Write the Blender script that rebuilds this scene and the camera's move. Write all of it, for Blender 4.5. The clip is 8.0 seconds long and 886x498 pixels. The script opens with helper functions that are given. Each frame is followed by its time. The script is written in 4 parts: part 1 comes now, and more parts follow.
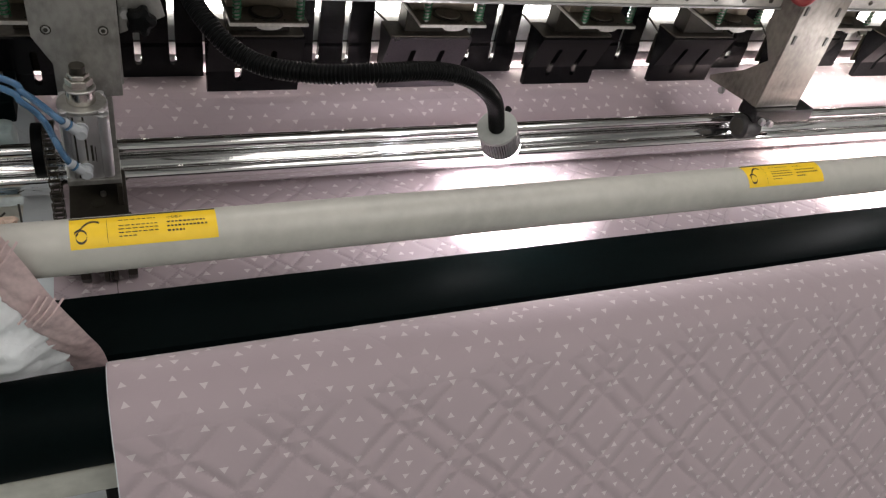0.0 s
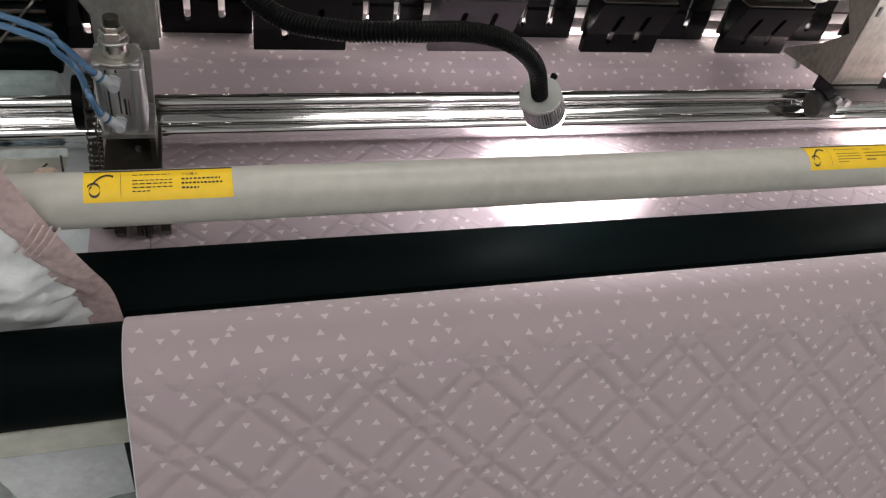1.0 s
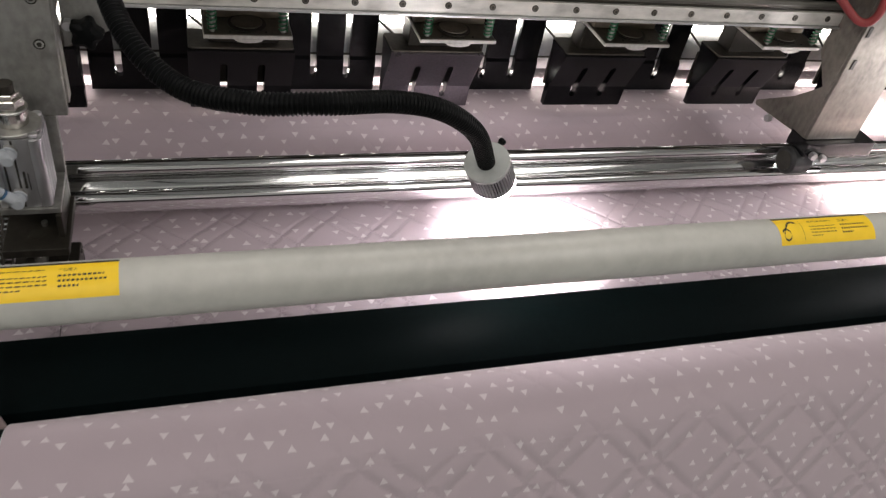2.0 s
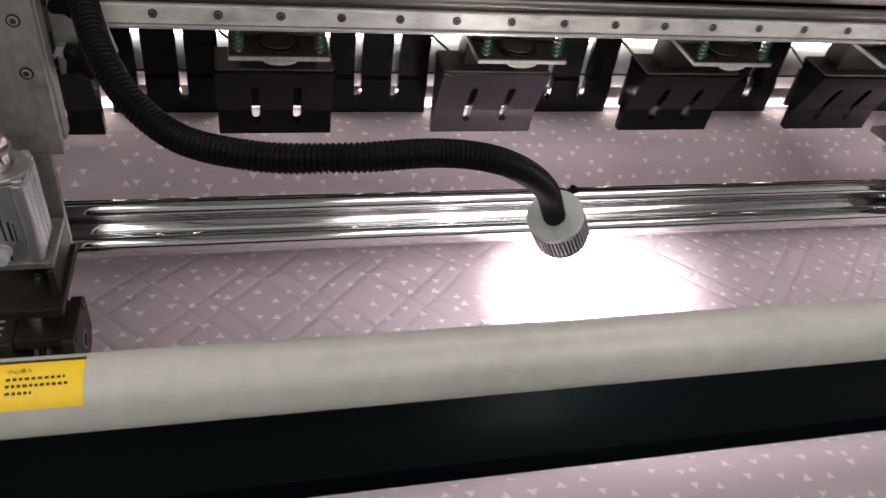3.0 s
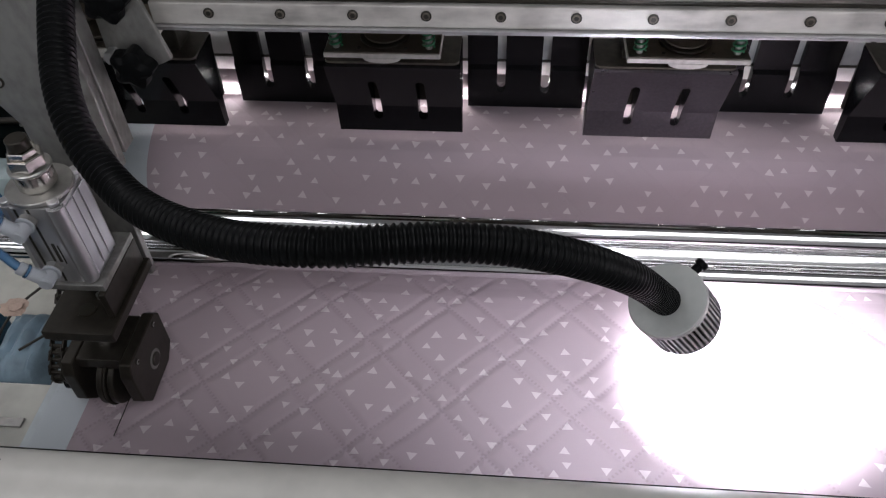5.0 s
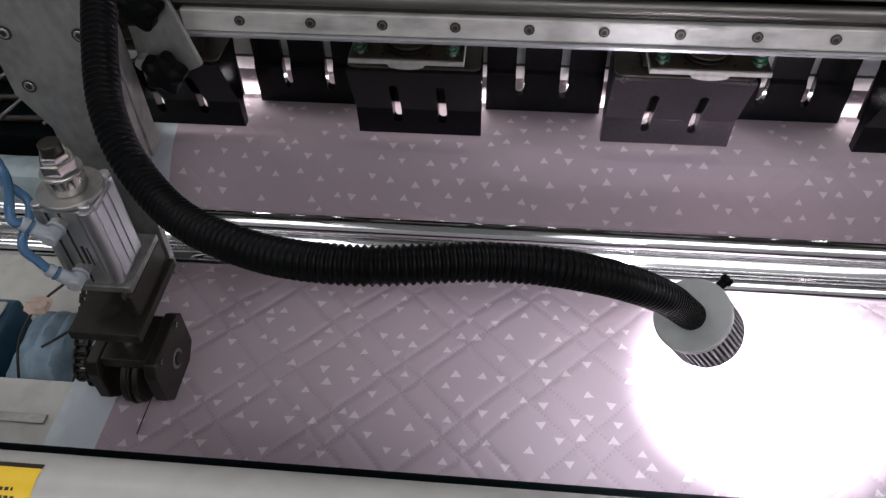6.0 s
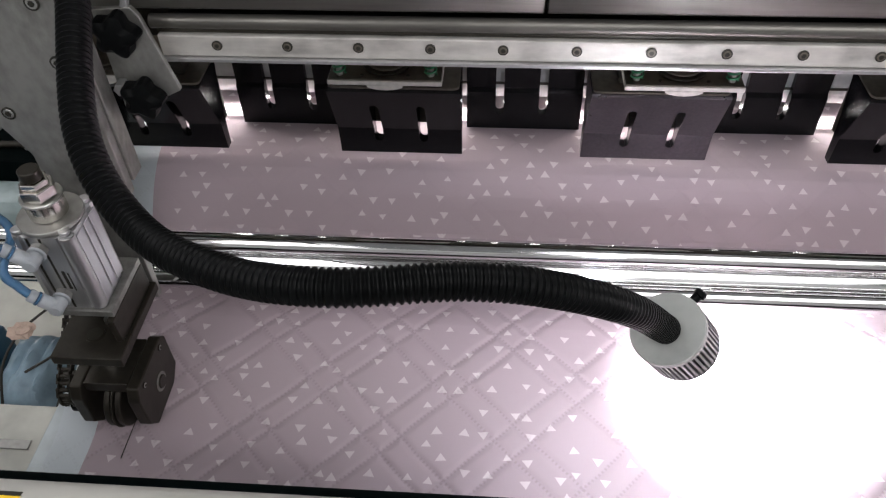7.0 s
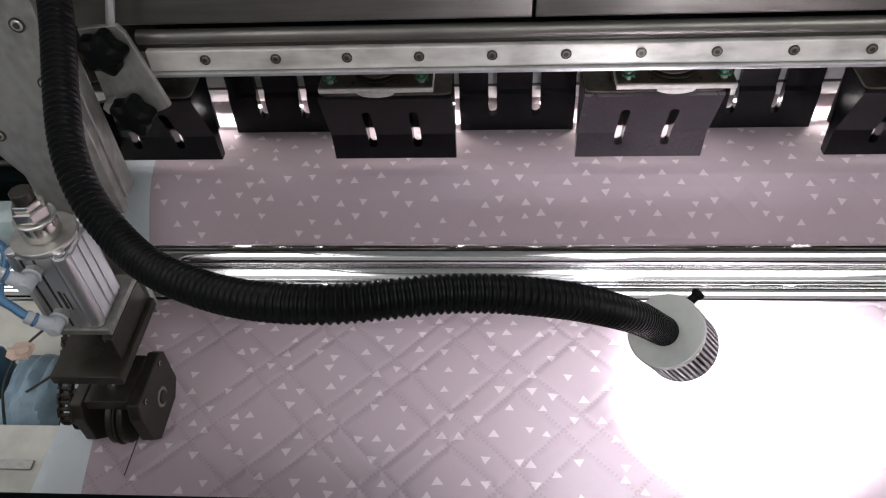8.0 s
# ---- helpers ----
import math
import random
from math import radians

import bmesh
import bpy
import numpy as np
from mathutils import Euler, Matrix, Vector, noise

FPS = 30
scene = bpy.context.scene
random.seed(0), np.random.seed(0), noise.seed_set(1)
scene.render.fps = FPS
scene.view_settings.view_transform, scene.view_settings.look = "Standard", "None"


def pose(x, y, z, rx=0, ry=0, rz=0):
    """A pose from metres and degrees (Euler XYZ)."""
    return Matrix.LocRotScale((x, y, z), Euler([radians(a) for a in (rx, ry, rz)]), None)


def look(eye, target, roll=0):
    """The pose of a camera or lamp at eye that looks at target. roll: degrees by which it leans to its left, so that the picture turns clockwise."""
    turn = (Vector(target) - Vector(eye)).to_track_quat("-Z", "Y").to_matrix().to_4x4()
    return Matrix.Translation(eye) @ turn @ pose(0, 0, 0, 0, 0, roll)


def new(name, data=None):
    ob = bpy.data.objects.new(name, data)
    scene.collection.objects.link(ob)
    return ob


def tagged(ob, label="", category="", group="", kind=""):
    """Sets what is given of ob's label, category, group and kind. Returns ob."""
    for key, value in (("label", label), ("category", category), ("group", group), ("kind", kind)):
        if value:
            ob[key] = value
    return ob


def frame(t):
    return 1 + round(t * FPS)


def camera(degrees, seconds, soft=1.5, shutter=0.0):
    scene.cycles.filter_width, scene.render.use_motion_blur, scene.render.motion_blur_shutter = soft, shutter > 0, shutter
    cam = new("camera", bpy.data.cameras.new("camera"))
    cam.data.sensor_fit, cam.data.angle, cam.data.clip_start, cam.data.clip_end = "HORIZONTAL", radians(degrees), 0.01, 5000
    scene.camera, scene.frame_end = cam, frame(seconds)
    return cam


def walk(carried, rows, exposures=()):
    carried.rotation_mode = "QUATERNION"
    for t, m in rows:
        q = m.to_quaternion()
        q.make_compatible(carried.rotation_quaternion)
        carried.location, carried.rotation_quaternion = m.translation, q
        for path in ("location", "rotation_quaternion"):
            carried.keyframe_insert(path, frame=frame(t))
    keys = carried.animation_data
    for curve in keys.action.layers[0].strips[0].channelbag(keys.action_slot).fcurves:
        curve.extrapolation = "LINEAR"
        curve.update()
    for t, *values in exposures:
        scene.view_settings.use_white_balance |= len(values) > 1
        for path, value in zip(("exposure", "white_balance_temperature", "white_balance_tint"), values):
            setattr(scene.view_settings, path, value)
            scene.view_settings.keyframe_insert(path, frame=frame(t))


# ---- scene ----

LENS = 59.9
PATH = [
    (0, (-0.101, -0.983, 0.691), (0.646, 0.376, -0.572), 12.9),
    (0.5, (-0.063, -0.979, 0.682), (0.597, 0.387, -0.621), 12.2),
    (1, (-0.045, -0.971, 0.676), (0.528, 0.389, -0.674), 11.9),
    (1.5, (-0.017, -0.936, 0.671), (0.582, 0.444, -0.647), 12.1),
    (1.7, (0.008, -0.92, 0.672), (0.62, 0.482, -0.617), 11.8),
    (3, (0.09, -0.735, 0.618), (0.552, 0.71, -0.685), 9.2),
    (3.5, (0.121, -0.677, 0.604), (0.413, 0.798, -0.715), 5.0),
    (4, (0.191, -0.623, 0.617), (0.279, 0.858, -0.724), 1.4),
    (4.5, (0.238, -0.583, 0.593), (0.115, 0.884, -0.76), -1.0),
    (4.7, (0.248, -0.573, 0.584), (0.097, 0.862, -0.801), -2.1),
    (5.8, (0.231, -0.558, 0.603), (0.078, 0.788, -0.869), -2.1),
    (6, (0.226, -0.561, 0.604), (0.078, 0.811, -0.844), -1.4),
    (6.5, (0.228, -0.567, 0.607), (0.099, 0.83, -0.818), -0.5),
    (7, (0.237, -0.562, 0.61), (0.108, 0.839, -0.811), -1.8),
    (7.5, (0.242, -0.56, 0.612), (0.107, 0.838, -0.811), -3.2),
    (8, (0.242, -0.555, 0.613), (0.108, 0.844, -0.81), -3.9),
]
cam = camera(LENS, 8.0, soft=1.2, shutter=0.4)
walk(cam, [(t, look(e, g, r)) for t, e, g, r in PATH],
     exposures=[(0, -0.14, 6850, 12), (1.7, -0.10, 6850, 12), (3, -0.06, 6850, 14), (3.5, -0.10, 6850, 16), (4.5, -0.28, 6300, 15), (6, -0.34, 6250, 16), (6.5, 0.12, 6450, 14), (8, 0.18, 6450, 13)])

# ---------------------------------------------------------------- world and lights
world = bpy.data.worlds.new("hall")
world.use_nodes = True
scene.world = world
bg = world.node_tree.nodes["Background"]
bg.inputs[0].default_value = (0.9, 0.95, 1.0, 1)
bg.inputs[1].default_value = 0.03


def area(name, m, sx, sy, watts, color=(1, 1, 1)):
    data = bpy.data.lights.new(name, "AREA")
    data.shape, data.size, data.size_y, data.energy, data.color = "RECTANGLE", sx, sy, watts, color
    ob = new(name, data)
    ob.matrix_world = m
    return ob


# ceiling tubes of the hall
TUBES = [(-1.5, -3.0, 10), (1.5, -3.0, 12), (-1.5, -2.1, 19), (1.5, -2.1, 27), (-1.5, -1.2, 8), (1.5, -1.2, 11), (-1.6, 0.9, 16), (1.2, 0.9, 30)]
for cx, cy, watts in TUBES:
    area("ceiling_tube_light", pose(cx, cy, 2.72), 1.9, 0.7, watts, (1.0, 0.984, 0.974))
# light strip behind the presser plates
area("bed_strip_light", look((0.9, 0.303, 0.017), (0.9, 0.278, 0.0)), 3.4, 0.008, 4.2, (1.0, 0.965, 0.92))

LAMP = Vector((0.3618, -0.2115, 0.1815))
LAMP_AXIS = Vector((0.47, 0.30, -0.83)).normalized()
AIM = Vector((0.490, -0.095, -0.07)) - LAMP  # middle of the pool of light
spot = bpy.data.lights.new("work_light", "SPOT")
spot.energy, spot.spot_size, spot.spot_blend, spot.shadow_soft_size = 66, radians(64), 1.0, 0.024
spot.color = (0.97, 0.96, 1.0)
spot_ob = new("work_light", spot)
spot_ob.matrix_world = look(LAMP + LAMP_AXIS * 0.056, LAMP + AIM)
UNSEEN_LAMP = Vector((0.90, 0, 0.02))  # from this lamp to an unseen second one, added to brighten the far end
# beam wider and warmer than the first lamp's, to lift the right rear
unseen_spot = spot.copy()
unseen_spot.energy, unseen_spot.spot_size, unseen_spot.color = 100, radians(116), (1.0, 0.955, 0.90)
spot_2 = new("work_light", unseen_spot)
spot_2.matrix_world = look(LAMP + UNSEEN_LAMP + LAMP_AXIS * 0.056, LAMP + UNSEEN_LAMP + AIM)


# ---------------------------------------------------------------- materials
def material(name, color, rough=0.5, metal=0.0, dirt=0.15, grain=300.0, bump=0.05, stretch=(1, 1, 1), big=9.0,
             rough_var=0.12, spec=0.5, tint=None):
    """A surface with fine grain and larger stains, at two scales."""
    mat = bpy.data.materials.new(name)
    mat.use_nodes = True
    nt = mat.node_tree
    n, l = nt.nodes, nt.links
    bsdf = n["Principled BSDF"]
    co = n.new("ShaderNodeTexCoord")
    mp = n.new("ShaderNodeMapping")
    mp.inputs["Scale"].default_value = stretch
    l.new(co.outputs["Object"], mp.inputs["Vector"])
    fine = n.new("ShaderNodeTexNoise")
    fine.inputs["Scale"].default_value, fine.inputs["Detail"].default_value = grain, 4
    large = n.new("ShaderNodeTexNoise")
    large.inputs["Scale"].default_value, large.inputs["Detail"].default_value = big, 5
    l.new(mp.outputs[0], fine.inputs["Vector"])
    l.new(co.outputs["Object"], large.inputs["Vector"])
    mix = n.new("ShaderNodeMix")
    mix.data_type = "RGBA"
    dark = tint or tuple(c * 0.55 for c in color)
    mix.inputs[6].default_value = (*color, 1)
    mix.inputs[7].default_value = (*dark, 1)
    add = n.new("ShaderNodeMath")
    add.operation = "MULTIPLY"
    l.new(fine.outputs["Fac"], add.inputs[0])
    l.new(large.outputs["Fac"], add.inputs[1])
    sc = n.new("ShaderNodeMapRange")
    sc.inputs["From Min"].default_value, sc.inputs["From Max"].default_value = 0.15, 0.42
    sc.inputs["To Min"].default_value, sc.inputs["To Max"].default_value = 0.0, min(1.0, dirt * 3)
    l.new(add.outputs[0], sc.inputs["Value"])
    l.new(sc.outputs[0], mix.inputs[0])
    l.new(mix.outputs[2], bsdf.inputs["Base Color"])
    rr = n.new("ShaderNodeMapRange")
    rr.inputs["To Min"].default_value = max(0.02, rough - rough_var)
    rr.inputs["To Max"].default_value = min(1.0, rough + rough_var)
    l.new(large.outputs["Fac"], rr.inputs["Value"])
    l.new(rr.outputs[0], bsdf.inputs["Roughness"])
    bsdf.inputs["Metallic"].default_value = metal
    bsdf.inputs["Specular IOR Level"].default_value = spec
    if bump:
        bp = n.new("ShaderNodeBump")
        bp.inputs["Strength"].default_value, bp.inputs["Distance"].default_value = bump, 0.001
        l.new(fine.outputs["Fac"], bp.inputs["Height"])
        l.new(bp.outputs[0], bsdf.inputs["Normal"])
    return mat


def calc(nt, op, a, b=None):
    node = nt.nodes.new("ShaderNodeMath")
    node.operation = op
    for i, v in enumerate((a, b)):
        if v is None:
            continue
        if isinstance(v, (int, float)):
            node.inputs[i].default_value = v
        else:
            nt.links.new(v, node.inputs[i])
    return node.outputs[0]


def quilt(name, color, stitched=1.0, period=0.094, depth=0.0023, width=0.062, shift=(0.0, 0.0), gap=0.27, taut=None, ink=1.0):
    """Padded cloth sewn in double-lined diamonds; coordinates run along the cloth, in metres."""
    mat = bpy.data.materials.new(name)
    mat.use_nodes = True
    nt = mat.node_tree
    n, l = nt.nodes, nt.links
    bsdf = n["Principled BSDF"]
    uv = n.new("ShaderNodeUVMap")
    uv.uv_map = "cloth"
    sep = n.new("ShaderNodeSeparateXYZ")
    l.new(uv.outputs[0], sep.inputs[0])
    total, seams = None, None
    wander = n.new("ShaderNodeTexNoise")
    wander.inputs["Scale"].default_value, wander.inputs["Detail"].default_value = 16, 2
    l.new(uv.outputs[0], wander.inputs["Vector"])
    bend = calc(nt, "MULTIPLY", calc(nt, "SUBTRACT", wander.outputs[0], 0.5), 0.010)
    for sign, off in ((1, shift[0]), (-1, shift[1])):
        d = calc(nt, "ADD", calc(nt, "ADD", sep.outputs[0], calc(nt, "MULTIPLY", sep.outputs[1], sign)), bend)
        fr = calc(nt, "FRACT", calc(nt, "ADD", calc(nt, "MULTIPLY", d, 0.7071 / period), off))
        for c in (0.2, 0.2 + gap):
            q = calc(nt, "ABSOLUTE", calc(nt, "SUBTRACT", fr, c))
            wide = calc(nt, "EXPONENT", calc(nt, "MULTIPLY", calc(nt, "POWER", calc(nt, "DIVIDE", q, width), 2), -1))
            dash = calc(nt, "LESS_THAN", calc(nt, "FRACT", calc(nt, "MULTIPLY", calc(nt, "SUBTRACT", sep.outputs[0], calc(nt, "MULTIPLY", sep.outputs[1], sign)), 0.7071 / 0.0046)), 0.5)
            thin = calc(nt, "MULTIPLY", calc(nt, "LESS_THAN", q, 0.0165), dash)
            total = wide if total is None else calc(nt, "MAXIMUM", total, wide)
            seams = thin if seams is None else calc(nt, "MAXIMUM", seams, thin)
    weave = n.new("ShaderNodeTexNoise")
    weave.inputs["Scale"].default_value, weave.inputs["Detail"].default_value = 900, 3
    l.new(uv.outputs[0], weave.inputs["Vector"])
    pucker = n.new("ShaderNodeTexNoise")
    pucker.inputs["Scale"].default_value, pucker.inputs["Detail"].default_value = 45, 4
    l.new(uv.outputs[0], pucker.inputs["Vector"])
    stain = n.new("ShaderNodeTexNoise")
    stain.inputs["Scale"].default_value, stain.inputs["Detail"].default_value = 7, 5
    l.new(uv.outputs[0], stain.inputs["Vector"])
    if taut:
        # pulled flat where it is stretched over a slope or a bar: an axis, and the stretch over which the relief fades
        axis, first, last = taut
        where = n.new("ShaderNodeNewGeometry")
        sep2 = n.new("ShaderNodeSeparateXYZ")
        l.new(where.outputs["Position"], sep2.inputs[0])
        flat = n.new("ShaderNodeMapRange")
        flat.inputs["From Min"].default_value, flat.inputs["From Max"].default_value = first, last
        flat.inputs["To Min"].default_value, flat.inputs["To Max"].default_value = 1.0, 0.15
        l.new(sep2.outputs[axis], flat.inputs["Value"])
        total, seams = calc(nt, "MULTIPLY", total, flat.outputs[0]), calc(nt, "MULTIPLY", seams, flat.outputs[0])
    height = calc(nt, "ADD", calc(nt, "ADD", calc(nt, "MULTIPLY", total, -1.0 * stitched), calc(nt, "MULTIPLY", seams, -0.75 * stitched)),
                  calc(nt, "MULTIPLY", calc(nt, "MULTIPLY", pucker.outputs[0], calc(nt, "ADD", 0.35, total)), 0.6))
    bp = n.new("ShaderNodeBump")
    bp.inputs["Strength"].default_value, bp.inputs["Distance"].default_value = 0.8, depth
    l.new(height, bp.inputs["Height"])
    bp2 = n.new("ShaderNodeBump")
    bp2.inputs["Strength"].default_value, bp2.inputs["Distance"].default_value = 0.25, 0.0006
    l.new(weave.outputs[0], bp2.inputs["Height"])
    l.new(bp.outputs[0], bp2.inputs["Normal"])
    l.new(bp2.outputs[0], bsdf.inputs["Normal"])
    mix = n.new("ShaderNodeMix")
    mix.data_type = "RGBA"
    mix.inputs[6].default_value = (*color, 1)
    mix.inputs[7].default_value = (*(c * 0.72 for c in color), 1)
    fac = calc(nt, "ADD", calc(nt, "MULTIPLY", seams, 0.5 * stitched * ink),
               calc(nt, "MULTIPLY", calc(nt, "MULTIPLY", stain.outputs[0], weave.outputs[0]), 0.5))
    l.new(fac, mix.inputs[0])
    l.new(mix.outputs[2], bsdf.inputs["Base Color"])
    bsdf.inputs["Roughness"].default_value = 0.85
    bsdf.inputs["Specular IOR Level"].default_value = 0.2
    bsdf.inputs["Sheen Weight"].default_value = 0.15
    return mat


def glow(name, color, strength):
    mat = bpy.data.materials.new(name)
    mat.use_nodes = True
    b = mat.node_tree.nodes["Principled BSDF"]
    b.inputs["Base Color"].default_value = (*color, 1)
    b.inputs["Emission Color"].default_value = (*color, 1)
    b.inputs["Emission Strength"].default_value = strength
    return mat


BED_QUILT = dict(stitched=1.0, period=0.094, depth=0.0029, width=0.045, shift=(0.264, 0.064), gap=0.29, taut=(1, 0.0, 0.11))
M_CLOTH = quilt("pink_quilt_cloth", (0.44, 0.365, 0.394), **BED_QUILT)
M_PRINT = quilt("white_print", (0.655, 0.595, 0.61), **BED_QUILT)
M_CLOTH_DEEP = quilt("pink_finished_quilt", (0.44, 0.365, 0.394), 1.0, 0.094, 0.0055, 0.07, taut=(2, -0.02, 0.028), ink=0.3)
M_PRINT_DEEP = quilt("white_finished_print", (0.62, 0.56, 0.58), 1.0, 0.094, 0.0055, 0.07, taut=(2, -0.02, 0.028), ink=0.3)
M_BACKING = quilt("white_backing", (0.60, 0.65, 0.68), 0.3)
M_CHROME = material("chrome", (0.86, 0.86, 0.86), 0.09, 1.0, 0.22, 30, 0.05, (0.15, 5, 5), 5, 0.06)
M_STEEL = material("brushed_steel", (0.52, 0.52, 0.50), 0.36, 1.0, 0.25, 220, 0.05, (0.06, 1, 1), 7)
M_STEELV = material("worn_steel_plate", (0.40, 0.394, 0.372), 0.45, 0.8, 0.28, 120, 0.06, (1, 1, 0.6), 16)
M_BROWNSTEEL = material("brown_worn_steel", (0.23, 0.212, 0.185), 0.48, 0.8, 0.35, 120, 0.06, (1, 1, 0.6), 16)
M_COVER = material("dull_dark_cover_steel", (0.20, 0.193, 0.175), 0.40, 0.8, 0.5, 110, 0.14, (0.06, 1, 1), 9, 0.2)
M_DARKSTEEL = material("oiled_dark_steel", (0.040, 0.035, 0.027), 0.40, 0.5, 0.3, 120, 0.08, (1, 1, 1), 22)
M_BLACK = material("black_plastic_plate", (0.006, 0.006, 0.007), 0.24, 0.0, 0.25, 260, 0.03, rough_var=0.06, spec=0.24)
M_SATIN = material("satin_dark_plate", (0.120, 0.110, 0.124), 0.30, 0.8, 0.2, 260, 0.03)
M_BLACKTOP = material("black_rubber", (0.0035, 0.004, 0.0043), 0.42, 0.0, 0.2, 300, 0.1, spec=0.07)
M_CONDUIT = material("black_conduit_plastic", (0.003, 0.0034, 0.0036), 0.36, 0.0, 0.2, 300, 0.05, spec=0.09)
M_BEAM = material("dark_green_paint", (0.0016, 0.0040, 0.0042), 0.55, 0.0, 0.3, 140, 0.05, big=5, spec=0.03)
M_PIPE = material("white_plastic_pipe", (0.45, 0.445, 0.41), 0.38, 0.0, 0.12, 60, 0.02, big=6)
M_YELLOW = material("yellow_sticker", (0.85, 0.56, 0.02), 0.45, 0.0, 0.08, 90, 0.02)
# also for wires, and painted shade inside sockets, holes and grooves
M_INK = material("black_ink_and_shade", (0.02, 0.018, 0.012), 0.5, 0.0, 0.05)
M_ALU = material("anodised_aluminium", (0.60, 0.60, 0.61), 0.36, 0.9, 0.12, 200, 0.04, (1, 1, 0.1), 10)
M_SIDEPANEL = material("lavender_anodised_panel", (0.60, 0.59, 0.63), 0.38, 0.5, 0.1, 120, 0.03, (1, 1, 0.1))
M_CLEAR = material("milky_plastic_fitting", (0.62, 0.66, 0.70), 0.28, 0.0, 0.15, 60, 0.03)
M_CLEAR.node_tree.nodes["Principled BSDF"].inputs["Transmission Weight"].default_value = 0.35
M_BLUE = material("blue_air_hose", (0.15, 0.33, 0.56), 0.15, 0.0, 0.1, 50, 0.02)
M_BLUE.node_tree.nodes["Principled BSDF"].inputs["Transmission Weight"].default_value = 0.6
M_FRAME = material("cream_painted_frame", (0.62, 0.62, 0.56), 0.5, 0.0, 0.2, 40, 0.04, big=5)
M_BED = material("pale_bed_plate", (0.60, 0.66, 0.68), 0.4, 0.1, 0.15, 60, 0.03, big=6)
M_GREEN = material("green_spring_paint", (0.03, 0.20, 0.09), 0.35, 0.2, 0.2)
M_PAD = material("brown_oiled_steel", (0.17, 0.15, 0.125), 0.38, 0.6, 0.3, 120, 0.05)
M_NICKEL = material("nickel_plated_steel", (0.70, 0.675, 0.63), 0.22, 1.0, 0.3, 90, 0.05)
M_SEAT = material("pale_worn_steel", (0.66, 0.64, 0.60), 0.42, 0.35, 0.25, 160, 0.05)
M_BROWN = material("brown_anodised_block", (0.21, 0.175, 0.13), 0.45, 0.4, 0.3, 120, 0.05)
M_FLOOR = material("pale_stone_floor", (0.50, 0.56, 0.56), 0.25, 0.0, 0.5, 30, 0.02, big=6)
M_WALL = material("hall_wall_paint", (0.55, 0.56, 0.55), 0.8, 0.0, 0.15, 20, 0.03, big=1.5)
M_CEIL = material("hall_ceiling_paint", (0.5, 0.5, 0.5), 0.9, 0.0, 0.15, 20, 0.03, big=1.5)
M_LENS = glow("lit_lamp_lens", (0.93, 0.935, 1.0), 128)
M_TUBE = glow("lit_tube", (0.96, 0.98, 1.0), 5)
M_REARTUBE = glow("lit_rear_tube", (1.0, 0.965, 0.92), 11)
M_STRIP = glow("lit_strip", (1.0, 0.97, 0.94), 1.3)
M_FLUFF = material("white_batting", (0.84, 0.87, 0.90), 0.95, 0.0, 0.12, 90, 0.6, big=25)
M_PINKBACK = material("pink_cloth_edge", (0.60, 0.46, 0.46), 0.9, 0.0, 0.25, 120, 0.3, big=30)
M_LAMPWHITE = material("silver_lamp_housing", (0.46, 0.48, 0.46), 0.4, 0.3, 0.1, 120, 0.03)
M_FIN = material("pale_heat_sink", (0.34, 0.34, 0.34), 0.42, 0.5, 0.2, 120, 0.04)
M_RED = material("dark_red_wire", (0.25, 0.03, 0.03), 0.5, 0.0, 0.1)
M_RUBBER = material("grey_black_rubber", (0.03, 0.03, 0.03), 0.5, 0.0, 0.3, 120, 0.1, spec=0.3)
M_REARROLL = material("grey_rubber_roller", (0.42, 0.43, 0.43), 0.5, 0.0, 0.2, 60, 0.03)
M_RAIL = material("scuffed_bright_rail", (0.76, 0.735, 0.69), 0.48, 0.5, 0.4, 90, 0.12, (0.35, 1, 1), 22)
M_DRIVE = material("dark_blue_paint", (0.03, 0.085, 0.13), 0.4, 0.0, 0.3, 60, 0.05)
M_TEAL = material("pale_teal_paint", (0.42, 0.52, 0.52), 0.35, 0.0, 0.35, 50, 0.05, big=14)
M_BAG = material("blue_plastic_cover", (0.30, 0.42, 0.50), 0.4, 0.0, 0.4, 40, 0.1, big=25)


# ---------------------------------------------------------------- mesh helpers
def part(name, bm, mat, parent=None, label="", smooth=False):
    me = bpy.data.meshes.new(name)
    bm.normal_update()
    bm.to_mesh(me)
    bm.free()
    for m in (mat if isinstance(mat, (list, tuple)) else [mat]):
        me.materials.append(m)
    if smooth:
        for p in me.polygons:
            p.use_smooth = True
        me.set_sharp_from_angle(angle=radians(38))
    ob = new(name, me)
    ob.parent = parent
    if label:
        ob["label"] = label
    return ob


def thing(name, label, category, at=(0, 0, 0), group="", kind=""):
    ob = new(name)
    ob.location = at
    ob.empty_display_size = 0.02
    return tagged(ob, label, category, group, kind)


def box(bm, x0, x1, y0, y1, z0, z1, bev=0.0015):
    v = [bm.verts.new((x, y, z)) for z in (z0, z1) for y in (y0, y1) for x in (x0, x1)]
    f = [(0, 2, 3, 1), (4, 5, 7, 6), (0, 1, 5, 4), (2, 6, 7, 3), (0, 4, 6, 2), (1, 3, 7, 5)]
    faces = [bm.faces.new([v[i] for i in q]) for q in f]
    if bev:
        edges = list({e for fc in faces for e in fc.edges})
        bmesh.ops.bevel(bm, geom=edges, offset=bev, segments=2, affect="EDGES", profile=0.5)
    return bm


def B():
    return bmesh.new()


